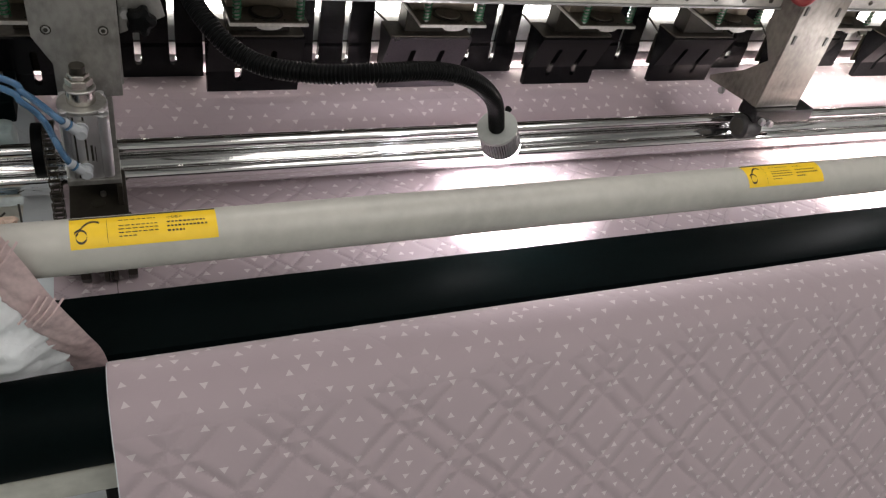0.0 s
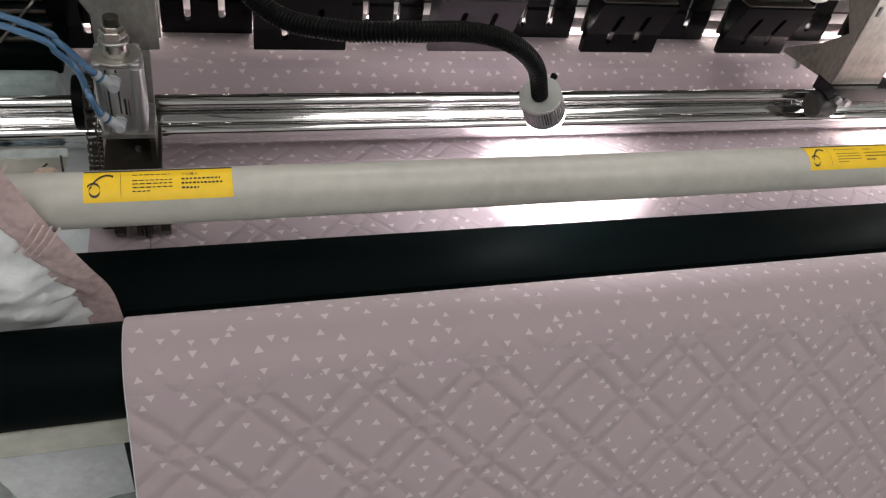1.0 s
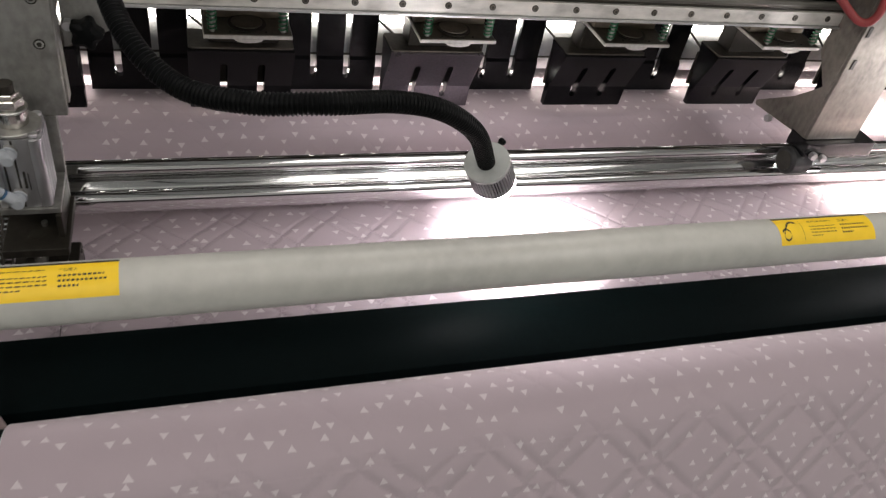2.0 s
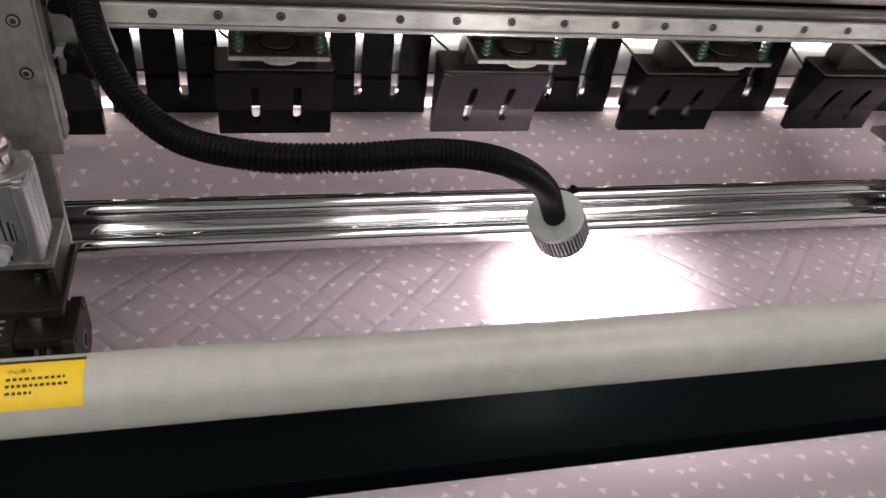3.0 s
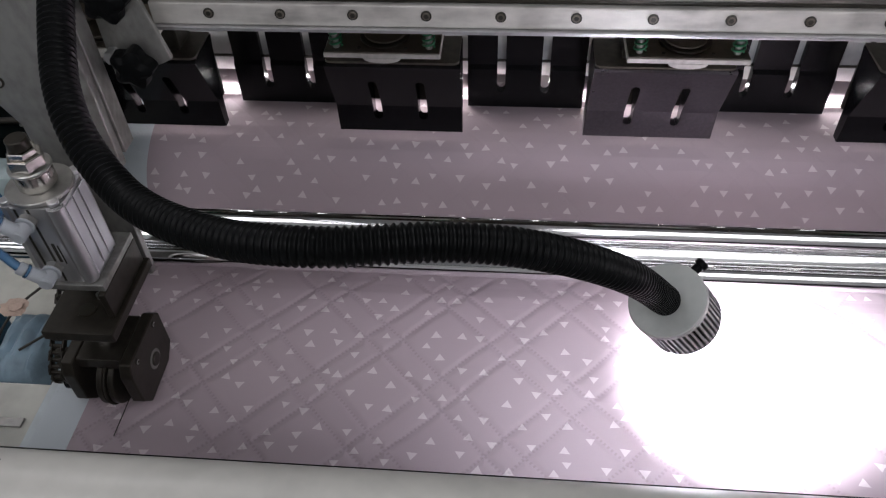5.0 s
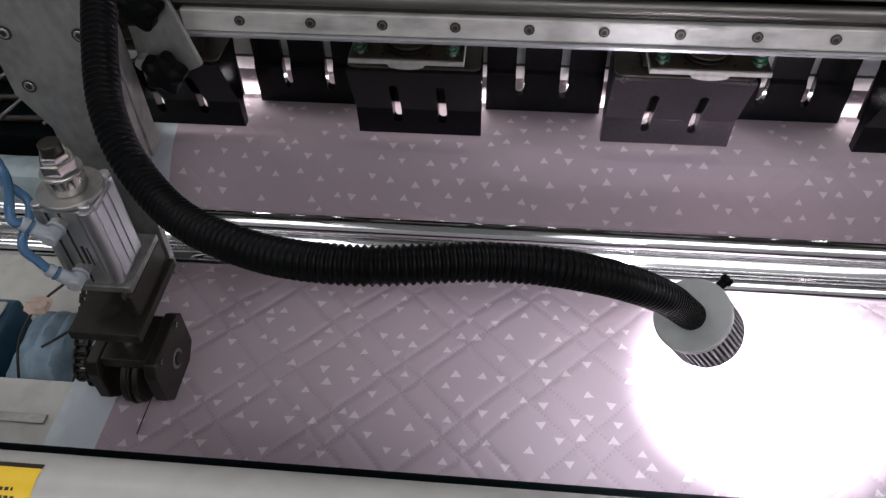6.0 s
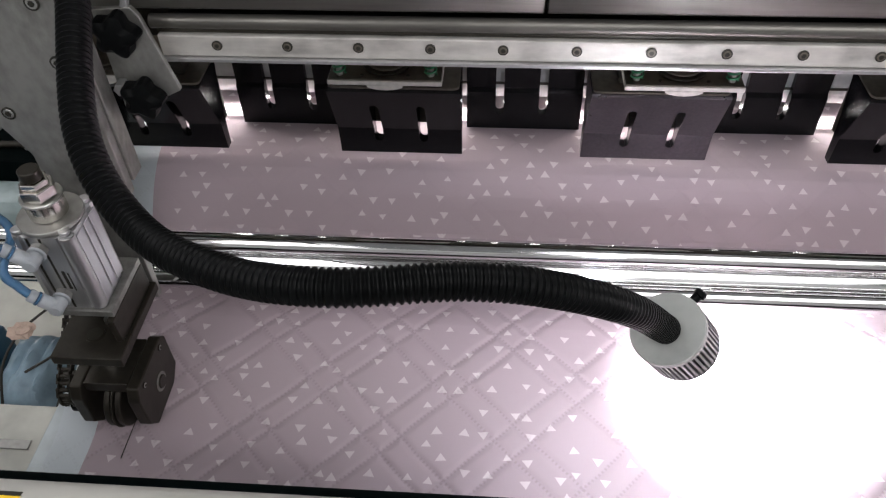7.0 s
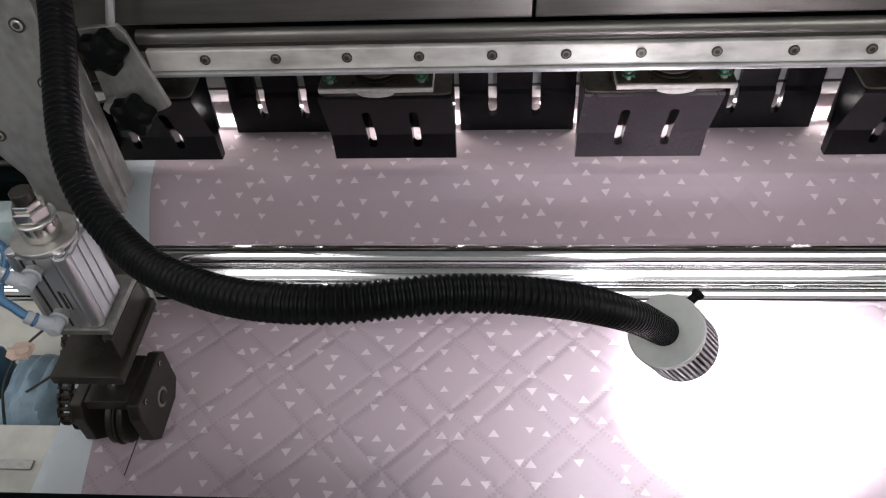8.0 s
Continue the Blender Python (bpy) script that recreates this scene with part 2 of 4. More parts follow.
def rod(bm, p0, p1, r, seg=24, r1=None, caps=True, bev=0.0):
    p0, p1 = Vector(p0), Vector(p1)
    r1 = r if r1 is None else r1
    q = (p1 - p0).to_track_quat("Z", "Y")
    length = (p1 - p0).length
    rings = [(0, r), (length, r1)] if not bev else [(0, r - bev), (bev, r), (length - bev, r1), (length, r1 - bev)]
    vs = []
    for h, rad in rings:
        vs.append([bm.verts.new(p0 + q @ Vector((rad * math.cos(2 * math.pi * k / seg), rad * math.sin(2 * math.pi * k / seg), h))) for k in range(seg)])
    for a, b in zip(vs, vs[1:]):
        for k in range(seg):
            bm.faces.new((a[k], a[(k + 1) % seg], b[(k + 1) % seg], b[k]))
    if caps:
        bm.faces.new(list(reversed(vs[0])))
        bm.faces.new(vs[-1])
    return bm


def spline(points, n):
    pts = [Vector(p) for p in points]
    pts = [2 * pts[0] - pts[1], *pts, 2 * pts[-1] - pts[-2]]
    m, out = len(pts) - 3, []
    for k in range(n):
        u = k / (n - 1) * m
        i = min(int(u), m - 1)
        f = u - i
        a, b, c, d = pts[i:i + 4]
        out.append(0.5 * (2 * b + (c - a) * f + (2 * a - 5 * b + 4 * c - d) * f * f + (3 * b - a - 3 * c + d) * f ** 3))
    return out


def hose(bm, pts, radii, seg=16):
    """A tube along pts; radii: one per point."""
    rings, side = [], Vector((0.3, 0.2, 1)).normalized()
    for i, p in enumerate(pts):
        d = (pts[min(i + 1, len(pts) - 1)] - pts[max(i - 1, 0)]).normalized()
        side = (side - d * side.dot(d)).normalized()
        up = d.cross(side)
        r = radii[i] if isinstance(radii, list) else radii
        rings.append([bm.verts.new(p + r * (math.cos(2 * math.pi * k / seg) * side + math.sin(2 * math.pi * k / seg) * up)) for k in range(seg)])
    for a, b in zip(rings, rings[1:]):
        for k in range(seg):
            bm.faces.new((a[k], a[(k + 1) % seg], b[(k + 1) % seg], b[k]))
    bm.faces.new(list(reversed(rings[0])))
    bm.faces.new(rings[-1])
    return bm


def prism(bm, poly, x0, x1, bev=0.0):
    """A yz outline drawn out along x."""
    a = [bm.verts.new((x0, y, z)) for y, z in poly]
    b = [bm.verts.new((x1, y, z)) for y, z in poly]
    faces = [bm.faces.new(a), bm.faces.new(list(reversed(b)))]
    n = len(poly)
    for i in range(n):
        faces.append(bm.faces.new((a[i], b[i], b[(i + 1) % n], a[(i + 1) % n])))
    bmesh.ops.recalc_face_normals(bm, faces=faces)
    if bev:
        edges = list({e for fc in faces for e in fc.edges})
        bmesh.ops.bevel(bm, geom=edges, offset=bev, segments=2, affect="EDGES", profile=0.5)
    return bm


def plate_xz(bm, poly, y0, y1, bev=0.0):
    """An xz outline with thickness along y."""
    a = [bm.verts.new((x, y0, z)) for x, z in poly]
    b = [bm.verts.new((x, y1, z)) for x, z in poly]
    faces = [bm.faces.new(a), bm.faces.new(list(reversed(b)))]
    n = len(poly)
    for i in range(n):
        faces.append(bm.faces.new((a[i], b[i], b[(i + 1) % n], a[(i + 1) % n])))
    bmesh.ops.recalc_face_normals(bm, faces=faces)
    if bev:
        edges = list({e for fc in faces for e in fc.edges})
        bmesh.ops.bevel(bm, geom=edges, offset=bev, segments=2, affect="EDGES", profile=0.5)
    return bm


def socket_screw(parent, p, way, r=0.0045, mat=None):
    """A round socket screw head; black ring and hexagon paint the shade of its hollows."""
    p, way = Vector(p), Vector(way).normalized()
    bm = B()
    rod(bm, p - way * 0.002, p + way * 0.0012, r * 1.22, 20)
    ring = part("recess_shade", bm, M_INK, parent, "black ring for the shade round the sunk head", True)
    bm = B()
    rod(bm, p, p + way * 0.0016, r * 0.92, 18, bev=0.0004)
    head = part("screw_head", bm, mat or M_STEEL, parent, "socket screw head", True)
    bm = B()
    rod(bm, p, p + way * 0.0019, r * 0.58, 6)
    part("socket", bm, M_INK, head, "dark hexagon for the shade in the key socket")
    return head


# ---------------------------------------------------------------- hall
XR = 2.3  # far end of the machine
bm = B()
box(bm, -3.4, 3.6, -3.4, 2.6, -0.93, -0.88, 0)
tagged(part("floor", bm, M_FLOOR), "pale grey polished stone factory floor", "floor", kind="structure")
for nm, b in (("wall_south", (-3.5, 3.7, -3.5, -3.4)), ("wall_north", (-3.5, 3.7, 2.6, 2.7)),
              ("wall_west", (-3.5, -3.4, -3.4, 2.6)), ("wall_east", (3.6, 3.7, -3.4, 2.6))):
    bm = B()
    box(bm, *b, -0.93, 2.8, 0)
    tagged(part(nm, bm, M_WALL), "plain grey painted factory wall", "wall", kind="structure")
bm = B()
box(bm, -3.5, 3.7, -3.5, 2.7, 2.8, 2.88, 0)
tagged(part("ceiling", bm, M_CEIL), "plain pale factory ceiling", "ceiling", kind="structure")

# ---------------------------------------------------------------- machine frame
bm = B()
box(bm, -0.219, XR, -0.31, 0.105, -0.11, -0.0795, 0.001)
tagged(part("bed_plate", bm, M_BED), "pale metal feed bed under the fabric", "machine bed", kind="structure")
bm = B()
prism(bm, [(0.212, -0.012), (0.216, -0.006), (0.95, -0.006), (0.95, -0.03), (0.235, -0.03)], -0.36, XR)
tagged(part("needle_plate", bm, M_BED), "pale metal needle plate beneath the presser plates", "machine bed", kind="structure")
# dark beam in front of the bed
bm = B()
poly = [(-0.2505, -0.05), (-0.2505, -0.004), (-0.256, 0.0), (-0.30, 0.002), (-0.335, 0.0), (-0.347, -0.006), (-0.352, -0.02), (-0.352, -0.16), (-0.337, -0.16), (-0.337, -0.05)]
prism(bm, poly, -0.9, XR)
tagged(part("front_beam", bm, M_BEAM, smooth=True), "dark green-black painted steel beam before the feed bed", "beam", kind="structure")
# dark bar over which the cloth leaves
BAR = Vector((0, -0.424, -0.012))
bm = B()
rod(bm, (-0.9, BAR.y, BAR.z), (XR, BAR.y, BAR.z), 0.0505, 48)
tagged(part("front_bar", bm, M_BEAM, smooth=True), "dark green painted round bar carrying the finished quilt", "roller", kind="structure")
bm = B()
box(bm, -0.9, -0.12, -0.45, -0.40, -0.112, -0.066, 0.004)
tagged(part("lower_rail", bm, M_FRAME), "cream painted steel frame rail below the dark bar", "frame rail", kind="structure")
bm = B()
box(bm, -0.155, -0.10, -0.445, -0.40, -0.88, -0.112, 0.003)
tagged(part("frame_leg", bm, M_BLACKTOP), "black steel machine leg on the floor", "machine leg", kind="structure")

# ---------------------------------------------------------------- upper rail and cover
rail = thing("guide_rail", "steel guide rail with a row of socket screws", "guide rail", (0, 0, 0.264))
bm = B()
box(bm, -0.050, XR, 0.0, 0.03, 0.0, 0.0195, 0.0012)
bar = part("flat_bar", bm, M_RAIL, rail)
bm = B()
box(bm, -0.050, XR, -0.004, 0.03, -0.0035, -0.0002, 0.0006)
part("lower_lip", bm, M_ALU, rail, "bright polished lower edge")
bm = B()
box(bm, -0.05, XR, 0.004, 0.034, 0.0205, 0.024, 0.0006)
part("spacer", bm, M_DARKSTEEL, rail)
bm = B()
rod(bm, (-0.055, 0.008, 0.0285), (XR, 0.008, 0.0285), 0.0062, 20)
part("rail_rod", bm, M_COVER, rail, "round polished rail edge", True)
for k in range(-0, 36):
    socket_screw(rail, (0.06 * k, 0.0, 0.011), (0, -1, 0), 0.0036, M_PAD)

for x0, x1 in ((-0.30, 0.2715), (0.2745, 1.2), (1.203, XR)):
    bm = B()
    prism(bm, [(0.012, 0.3015), (0.006, 0.305), (0.0, 0.345), (0.004, 0.52), (0.03, 0.52), (0.03, 0.3015)], x0, x1, 0.001)
    tagged(part("cover_panel", bm, M_COVER, smooth=True), "dull brushed steel cover panel above the rail", "cover panel", group="cover panels")
# added filler that makes the gap between rail and cover read dark
bm = B()
box(bm, -0.34, XR, 0.036, 0.049, 0.262, 0.34, 0.001)
tagged(part("gap_filler", bm, M_DARKSTEEL), "dark filler bar added behind the gap above the rail", "machine head", kind="structure")
bm = B()
box(bm, -0.34, XR, 0.05, 0.6, 0.30, 0.8, 0.003)
tagged(part("machine_head", bm, M_DARKSTEEL), "dark oily steel machine head over the needle plate", "machine head", kind="structure")
for sx, sz in ((0.415, 0.324), (0.56, 0.322), (0.12, 0.33)):
    bm = B()
    rod(bm, (sx, 0.0035, sz), (sx, 0.0005, sz), 0.0016, 10)
    tagged(part("rivet", bm, M_INK, smooth=True), "small black rivet in the cover panel", "rivet", group="rivets")


# ---------------------------------------------------------------- presser plates
def clip(poly, z, above):
    out, n = [], len(poly)
    keep = (lambda p: p[1] >= z) if above else (lambda p: p[1] <= z)
    for i in range(n):
        a, b = poly[i], poly[(i + 1) % n]
        if keep(a):
            out.append(a)
        if keep(a) != keep(b):
            f = (z - a[1]) / (b[1] - a[1])
            out.append((a[0] + f * (b[0] - a[0]), z))
    return out


def slotted(bm, poly, width, slots, sw, z0, z1):
    """An outline drawn out along x with upright slots cut through from z0 to z1."""
    x, top = 0.0, max(p[1] for p in poly)
    for s in slots:
        prism(bm, poly, x, s - sw / 2)
        low = clip(poly, z0, False)
        if len(low) > 2:
            prism(bm, low, s - sw / 2, s + sw / 2)
        if z1 < top:
            prism(bm, clip(poly, z1, True), s - sw / 2, s + sw / 2)
        # rounded ends of the slot
        r = sw / 2
        for end, way in ((z0, 1), (z1, -1)):
            if end > top - 0.002:
                continue
            for k in range(4):
                ha, hb = r * k / 4, r * (k + 1) / 4
                inset = r - math.sqrt(r * r - (r - (ha + hb) / 2) ** 2)
                za, zb = sorted((end + way * ha, end + way * hb))
                band = clip(clip(poly, za, True), zb, False)
                if len(band) > 2:
                    prism(bm, band, s - r, s - r + inset)
                    prism(bm, band, s + r - inset, s + r)
        x = s + sw / 2
    prism(bm, poly, x, width)
    return bm


FRONT = [(0.0, 0.0), (-0.003, 0.039), (-0.035, 0.112), (-0.033, 0.1145), (0.026, 0.1145), (0.022, 0.098), (0.014, 0.045), (0.012, 0.0)]


def presser(k):
    x = 0.0425 + 0.2985 * k
    t = thing("presser_plate", "black slotted presser plate with steel spring seat above the fabric", "presser plate",
              (x, 0.2, 0.008), "front presser plates")
    bm = B()
    slotted(bm, FRONT, 0.152, (0.050, 0.105), 0.0105, 0.019, 0.086)
    bmesh.ops.remove_doubles(bm, verts=bm.verts, dist=0.00002)
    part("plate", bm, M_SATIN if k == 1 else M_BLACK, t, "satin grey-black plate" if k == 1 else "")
    # top pad with rounded front corners
    bm = B()
    pts = [(0.151, 0.026), (0.001, 0.026)]
    for cx, a0 in ((0.008, 180), (0.144, 270)):
        pts += [(cx + 0.007 * math.cos(radians(a0 + 15 * i)), -0.025 + 0.007 * math.sin(radians(a0 + 15 * i))) for i in range(7)]
    lo, hi = ([bm.verts.new((px, py, z)) for px, py in pts] for z in (0.1147, 0.1172))
    bm.faces.new(list(reversed(lo)))
    bm.faces.new(hi)
    for i in range(len(pts)):
        bm.faces.new((lo[i], lo[(i + 1) % len(pts)], hi[(i + 1) % len(pts)], hi[i]))
    bmesh.ops.recalc_face_normals(bm, faces=bm.faces)
    part("top_pad", bm, M_PAD, t, "brown-tinted top face")
    # added blocker: keeps the upper half of the slots dark
    bm = B()
    box(bm, 0.004, 0.148, 0.026, 0.032, 0.028, 0.094, 0.001)
    part("slot_blocker", bm, M_DARKSTEEL, t, "dark piece added behind the slots to darken their upper half")
    z = 0.166
    bm = B()
    box(bm, 0.030, 0.130, -0.016, 0.022, 0.1174, z - 0.0002, 0.0015)
    part("riser", bm, M_DARKSTEEL, t, "dark steel riser under the spring seat")
    bm = B()
    box(bm, 0.021, 0.138, -0.103, -0.012, z, z + 0.0052, 0.0008)
    part("spring_seat", bm, M_SEAT, t, "bright steel spring seat plate")
    bm = B()
    n = 12
    arc = [(0.0795 + 0.019 * math.cos(math.pi * (1 + i / n)), z - 0.0002 + 0.0055 * math.sin(math.pi * (1 + i / n))) for i in range(n + 1)]
    plate_xz(bm, arc, -0.1025, -0.060)
    part("cam", bm, M_SEAT, t, "rounded steel cam under the seat", True)
    bm = B()
    box(bm, 0.022, 0.137, -0.1022, -0.014, z + 0.0054, z + 0.0066, 0.0004)
    part("seat_top", bm, M_PAD, t, "brown oiled seat face")
    bm = B()
    box(bm, 0.024, 0.135, -0.052, -0.013, z + 0.0068, 0.250, 0.001)
    part("block", bm, M_BROWN, t, "brown steel block behind the springs")
    bm = B()
    rod(bm, (0.0795, -0.070, z + 0.0068), (0.0795, -0.070, z + 0.0090), 0.026, 36, bev=0.0006)
    part("washer", bm, M_DARKSTEEL, t, "dark round washer", True)
    bm = B()
    rod(bm, (0.0795, -0.070, z + 0.0091), (0.0795, -0.070, z + 0.0112), 0.021, 36, bev=0.0006)
    part("bushing", bm, M_PAD, t, "worn brown bushing", True)
    for sx in (0.033, 0.126):
        bm = B()
        pts = [Vector((sx + 0.0058 * math.cos(a), -0.0925 + 0.0058 * math.sin(a), z + 0.0080 + 0.00092 * a)) for a in np.linspace(0, 2 * math.pi * 13, 170)]
        hose(bm, pts, 0.0011, 6)
        part("spring", bm, M_GREEN, t, "green coil spring", True)
        bm = B()
        rod(bm, (sx, -0.0925, z + 0.0066), (sx, -0.0925, 0.262), 0.0036, 12)
        part("spring_pin", bm, M_STEELV, t, "", True)
    for sx in (0.056, 0.103):
        bm = B()
        rod(bm, (sx, -0.0945, z + 0.0066), (sx, -0.0945, z + 0.0074), 0.0018, 10)
        part("pin", bm, M_INK, t)
    return t


for k in range(-1, 7):
    presser(k)

REAR = [(0.0, 0.0), (0.0, 0.055), (0.004, 0.06), (0.004, 0.155), (0.012, 0.155), (0.012, 0.0)]


def rear_plate(k):
    x = -0.101 + 0.2985 * k
    t = thing("stripper_plate", "black slotted plate hanging behind the presser plates", "presser plate", (x, 0.265, 0.0015), "rear presser plates")
    bm = B()
    slotted(bm, REAR, 0.146, (0.042, 0.097), 0.0105, 0.0225, 0.143)
    bmesh.ops.remove_doubles(bm, verts=bm.verts, dist=0.00002)
    part("plate", bm, M_BLACK, t)
    return t


for k in range(-1, 7):
    rear_plate(k)

# pale pipe and lit strip behind the plates
rear = thing("rear_roller", "pale grey rubber-covered roller behind the presser plates", "roller", (0, 0.345, 0.0695))
bm = B()
rod(bm, (-0.36, 0, 0), (XR, 0, 0), 0.060, 48)
part("shell", bm, M_REARROLL, rear, "", True)
bm = B()
rod(bm, (-0.36, -0.0588, -0.0124), (XR, -0.0588, -0.0124), 0.0021, 10)
part("seam_wire", bm, M_INK, rear, "thin black wire along the roller", True)
bm = B()
box(bm, -0.3, XR, 0.2800, 0.2830, 0.0012, 0.0052, 0.0005)
tagged(part("strip_light", bm, M_STRIP), "lit white strip lamp behind the presser plates", "strip lamp")
tube = thing("tube_lamp", "lit white tube lamp lying along the rear roller", "tube lamp", (0, 0.2955, 0.1185))
bm = B()
rod(bm, (-0.33, 0, 0), (XR - 0.02, 0, 0), 0.0092, 24)
part("tube", bm, M_REARTUBE, tube, "", True)
for x0, x1 in ((-0.345, -0.33), (XR - 0.02, XR - 0.005)):
    bm = B()
    rod(bm, (x0, 0, 0), (x1, 0, 0), 0.0098, 24, bev=0.001)
    part("end_cap", bm, M_ALU, tube, "aluminium end cap", True)
for k in range(-1, 7):
    t = thing("brace_wire", "thin black diagonal brace behind the plates", "brace", (0.0594 + 0.2985 * k, 0.281, 0.085), "brace wires")
    bm = B()
    rod(bm, (-0.012, 0, 0.036), (0.042, 0, -0.010), 0.0021, 8)
    part("wire", bm, M_INK, t)
    bm = B()
    box(bm, 0.036, 0.060, -0.0015, 0.0025, -0.016, -0.010, 0.0005)
    part("clip", bm, M_STEEL, t)

# ---------------------------------------------------------------- chrome feed rollers
roller = thing("feed_roller", "polished chrome feed roller pressing on the fabric", "roller", (0, 0.016, -0.006))
bm = B()
rod(bm, (-0.9, 0, 0), (XR, 0, 0), 0.033, 56, bev=0.002)
part("drum", bm, M_CHROME, roller, "", True)
upper = thing("chrome_shaft", "slim polished chrome shaft above the feed roller", "shaft", (0, -0.002, 0.0403))
bm = B()
rod(bm, (-0.9, 0, 0), (XR, 0, 0), 0.0108, 32, bev=0.001)
part("rod", bm, M_CHROME, upper, "", True)
bm = B()
rod(bm, (0.038, 0, 0), (0.042, 0, 0), 0.0114, 32)
part("collar", bm, M_CHROME, upper, "thin ring on the shaft", True)
lower = thing("guide_shaft", "slim polished chrome guide shaft before the feed roller", "shaft", (0, -0.026, 0.009))
bm = B()
rod(bm, (-0.9, 0, 0), (XR, 0, 0), 0.0105, 32, bev=0.001)
part("rod", bm, M_CHROME, lower, "", True)

# ---------------------------------------------------------------- guard pipe with warning stickers
PY, PZ, PR = -0.381, 0.185, 0.026
pipe = thing("guard_pipe", "off-white plastic guard pipe with yellow warning stickers", "guard pipe", (0, PY, PZ))
bm = B()
rod(bm, (-0.235, 0, 0), (XR, 0, 0), PR, 56, bev=0.001)
part("pipe", bm, M_PIPE, pipe, "", True)


TURN = -0.25  # the stickers sit a little behind the top of the pipe


def curved(bm, x0, x1, a0, a1, r, nx=1, na=14):
    """A patch of the pipe's skin between two angles (0 at the top, growing to the front)."""
    g = [[bm.verts.new((x0 + (x1 - x0) * i / nx, -r * math.sin(a), r * math.cos(a))) for i in range(nx + 1)] for a in np.linspace(a0 * 1.22 + TURN, a1 * 1.22 + TURN, na + 1)]
    for p, q in zip(g, g[1:]):
        for i in range(nx):
            bm.faces.new((p[i], q[i], q[i + 1], p[i + 1]))


def bars(bm, x0, x1, a, h, r, rng, words):
    """A line of writing as short bars."""
    x = x0
    while x < x1:
        w = rng.uniform(*words)
        curved(bm, x, min(x + w, x1), a, a + h * 0.62, r, 1, 1)
        x += w + 0.0012


def lettering(bm, words, x0, width, a0, tall):
    """A line of writing laid round the pipe."""
    curve = bpy.data.curves.new("writing", "FONT")
    curve.body = words
    ob = new("writing", curve)
    bpy.context.view_layer.update()
    me = bpy.data.meshes.new_from_object(ob.evaluated_get(bpy.context.evaluated_depsgraph_get()))
    xs, ys = [v.co.x for v in me.vertices], [v.co.y for v in me.vertices]
    r, vs = PR + 0.0007, []
    for v in me.vertices:
        a = (a0 + tall * (max(ys) - v.co.y) / (max(ys) - min(ys))) * 1.22 + TURN
        vs.append(bm.verts.new((x0 + width * (v.co.x - min(xs)) / (max(xs) - min(xs)), -r * math.sin(a), r * math.cos(a))))
    for p in me.polygons:
        bm.faces.new([vs[i] for i in p.vertices])
    bpy.data.objects.remove(ob)
    bpy.data.curves.remove(curve)
    bpy.data.meshes.remove(me)


def sticker(x, rng):
    t = part("sticker", B(), M_YELLOW, pipe, "yellow warning sticker with small black writing")
    bm = B()
    curved(bm, x, x + 0.128, 0.0, 1.02, PR + 0.0004, 4)
    bm.to_mesh(t.data)
    bm.free()
    for p in t.data.polygons:
        p.use_smooth = True
    bm = B()
    curved(bm, x, x + 0.128, -0.10, 0.0, PR + 0.0005, 2, 3)
    curved(bm, x + 0.031, x + 0.0313, 0.12, 0.9, PR + 0.0007, 1, 6)
    bars(bm, x + 0.041, x + 0.073, 0.19, 0.05, PR + 0.0007, rng, (0.003, 0.007))
    for a in (0.40, 0.51, 0.62, 0.73):
        bars(bm, x + 0.041, x + (0.075 if a < 0.7 else 0.056), a, 0.05, PR + 0.0007, rng, (0.002, 0.005))
    lettering(bm, "小心卷入", x + 0.083, 0.0145, 0.16, 0.12)
    for a, e in ((0.38, 0.117), (0.52, 0.120), (0.66, 0.098)):
        bars(bm, x + 0.083, x + e, a, 0.09, PR + 0.0007, rng, (0.0018, 0.0028))
    # curl-shaped sign
    pts = [(0.009 + 0.0052 * math.cos(a) * (1 - 0.07 * a), 0.68 + 0.19 * math.sin(a) * (1 - 0.07 * a)) for a in np.linspace(-2.6, 4.2, 26)]
    arc = [(0.007 + 0.018 * u, 0.52 - 0.34 * math.sin(u * 2.2)) for u in np.linspace(0, 1, 18)]
    for line, w in ((pts, 0.0009), (arc, 0.0011)):
        for (ax, aa), (bx, ba) in zip(line, line[1:]):
            r = PR + 0.0008
            q = [(ax, aa - w / PR), (bx, ba - w / PR), (bx, ba + w / PR), (ax, aa + w / PR)]
            try:
                bm.faces.new([bm.verts.new((x + px, -r * math.sin(pa * 1.22 + TURN), r * math.cos(pa * 1.22 + TURN))) for px, pa in q])
            except ValueError:
                pass
    part("writing", bm, M_INK, t, "black writing and border")


rng = random.Random(4)
sticker(-0.151, rng)
sticker(0.632, rng)

# ---------------------------------------------------------------- column on the end of the machine
col = thing("end_column", "worn steel column plate holding the cutter", "column", (0, 0, 0))
bm = B()
plate_xz(bm, [(-0.184, 0.60), (-0.184, 0.235), (-0.165, 0.20), (-0.165, 0.155), (-0.091, 0.155), (-0.089, 0.36), (-0.089, 0.60)], -0.060, -0.050, 0.001)
part("front_plate", bm, M_STEELV, col)
bm = B()
box(bm, -0.094, -0.0885, -0.0495, -0.030, 0.165, 0.60, 0.001)
part("side_plate", bm, M_STEELV, col)
bm = B()
plate_xz(bm, [(-0.152, 0.0150), (-0.106, 0.0150), (-0.1035, 0.1545), (-0.152, 0.1545)], -0.0595, -0.0505, 0.001)
part("lower_plate", bm, M_STEELV, col)
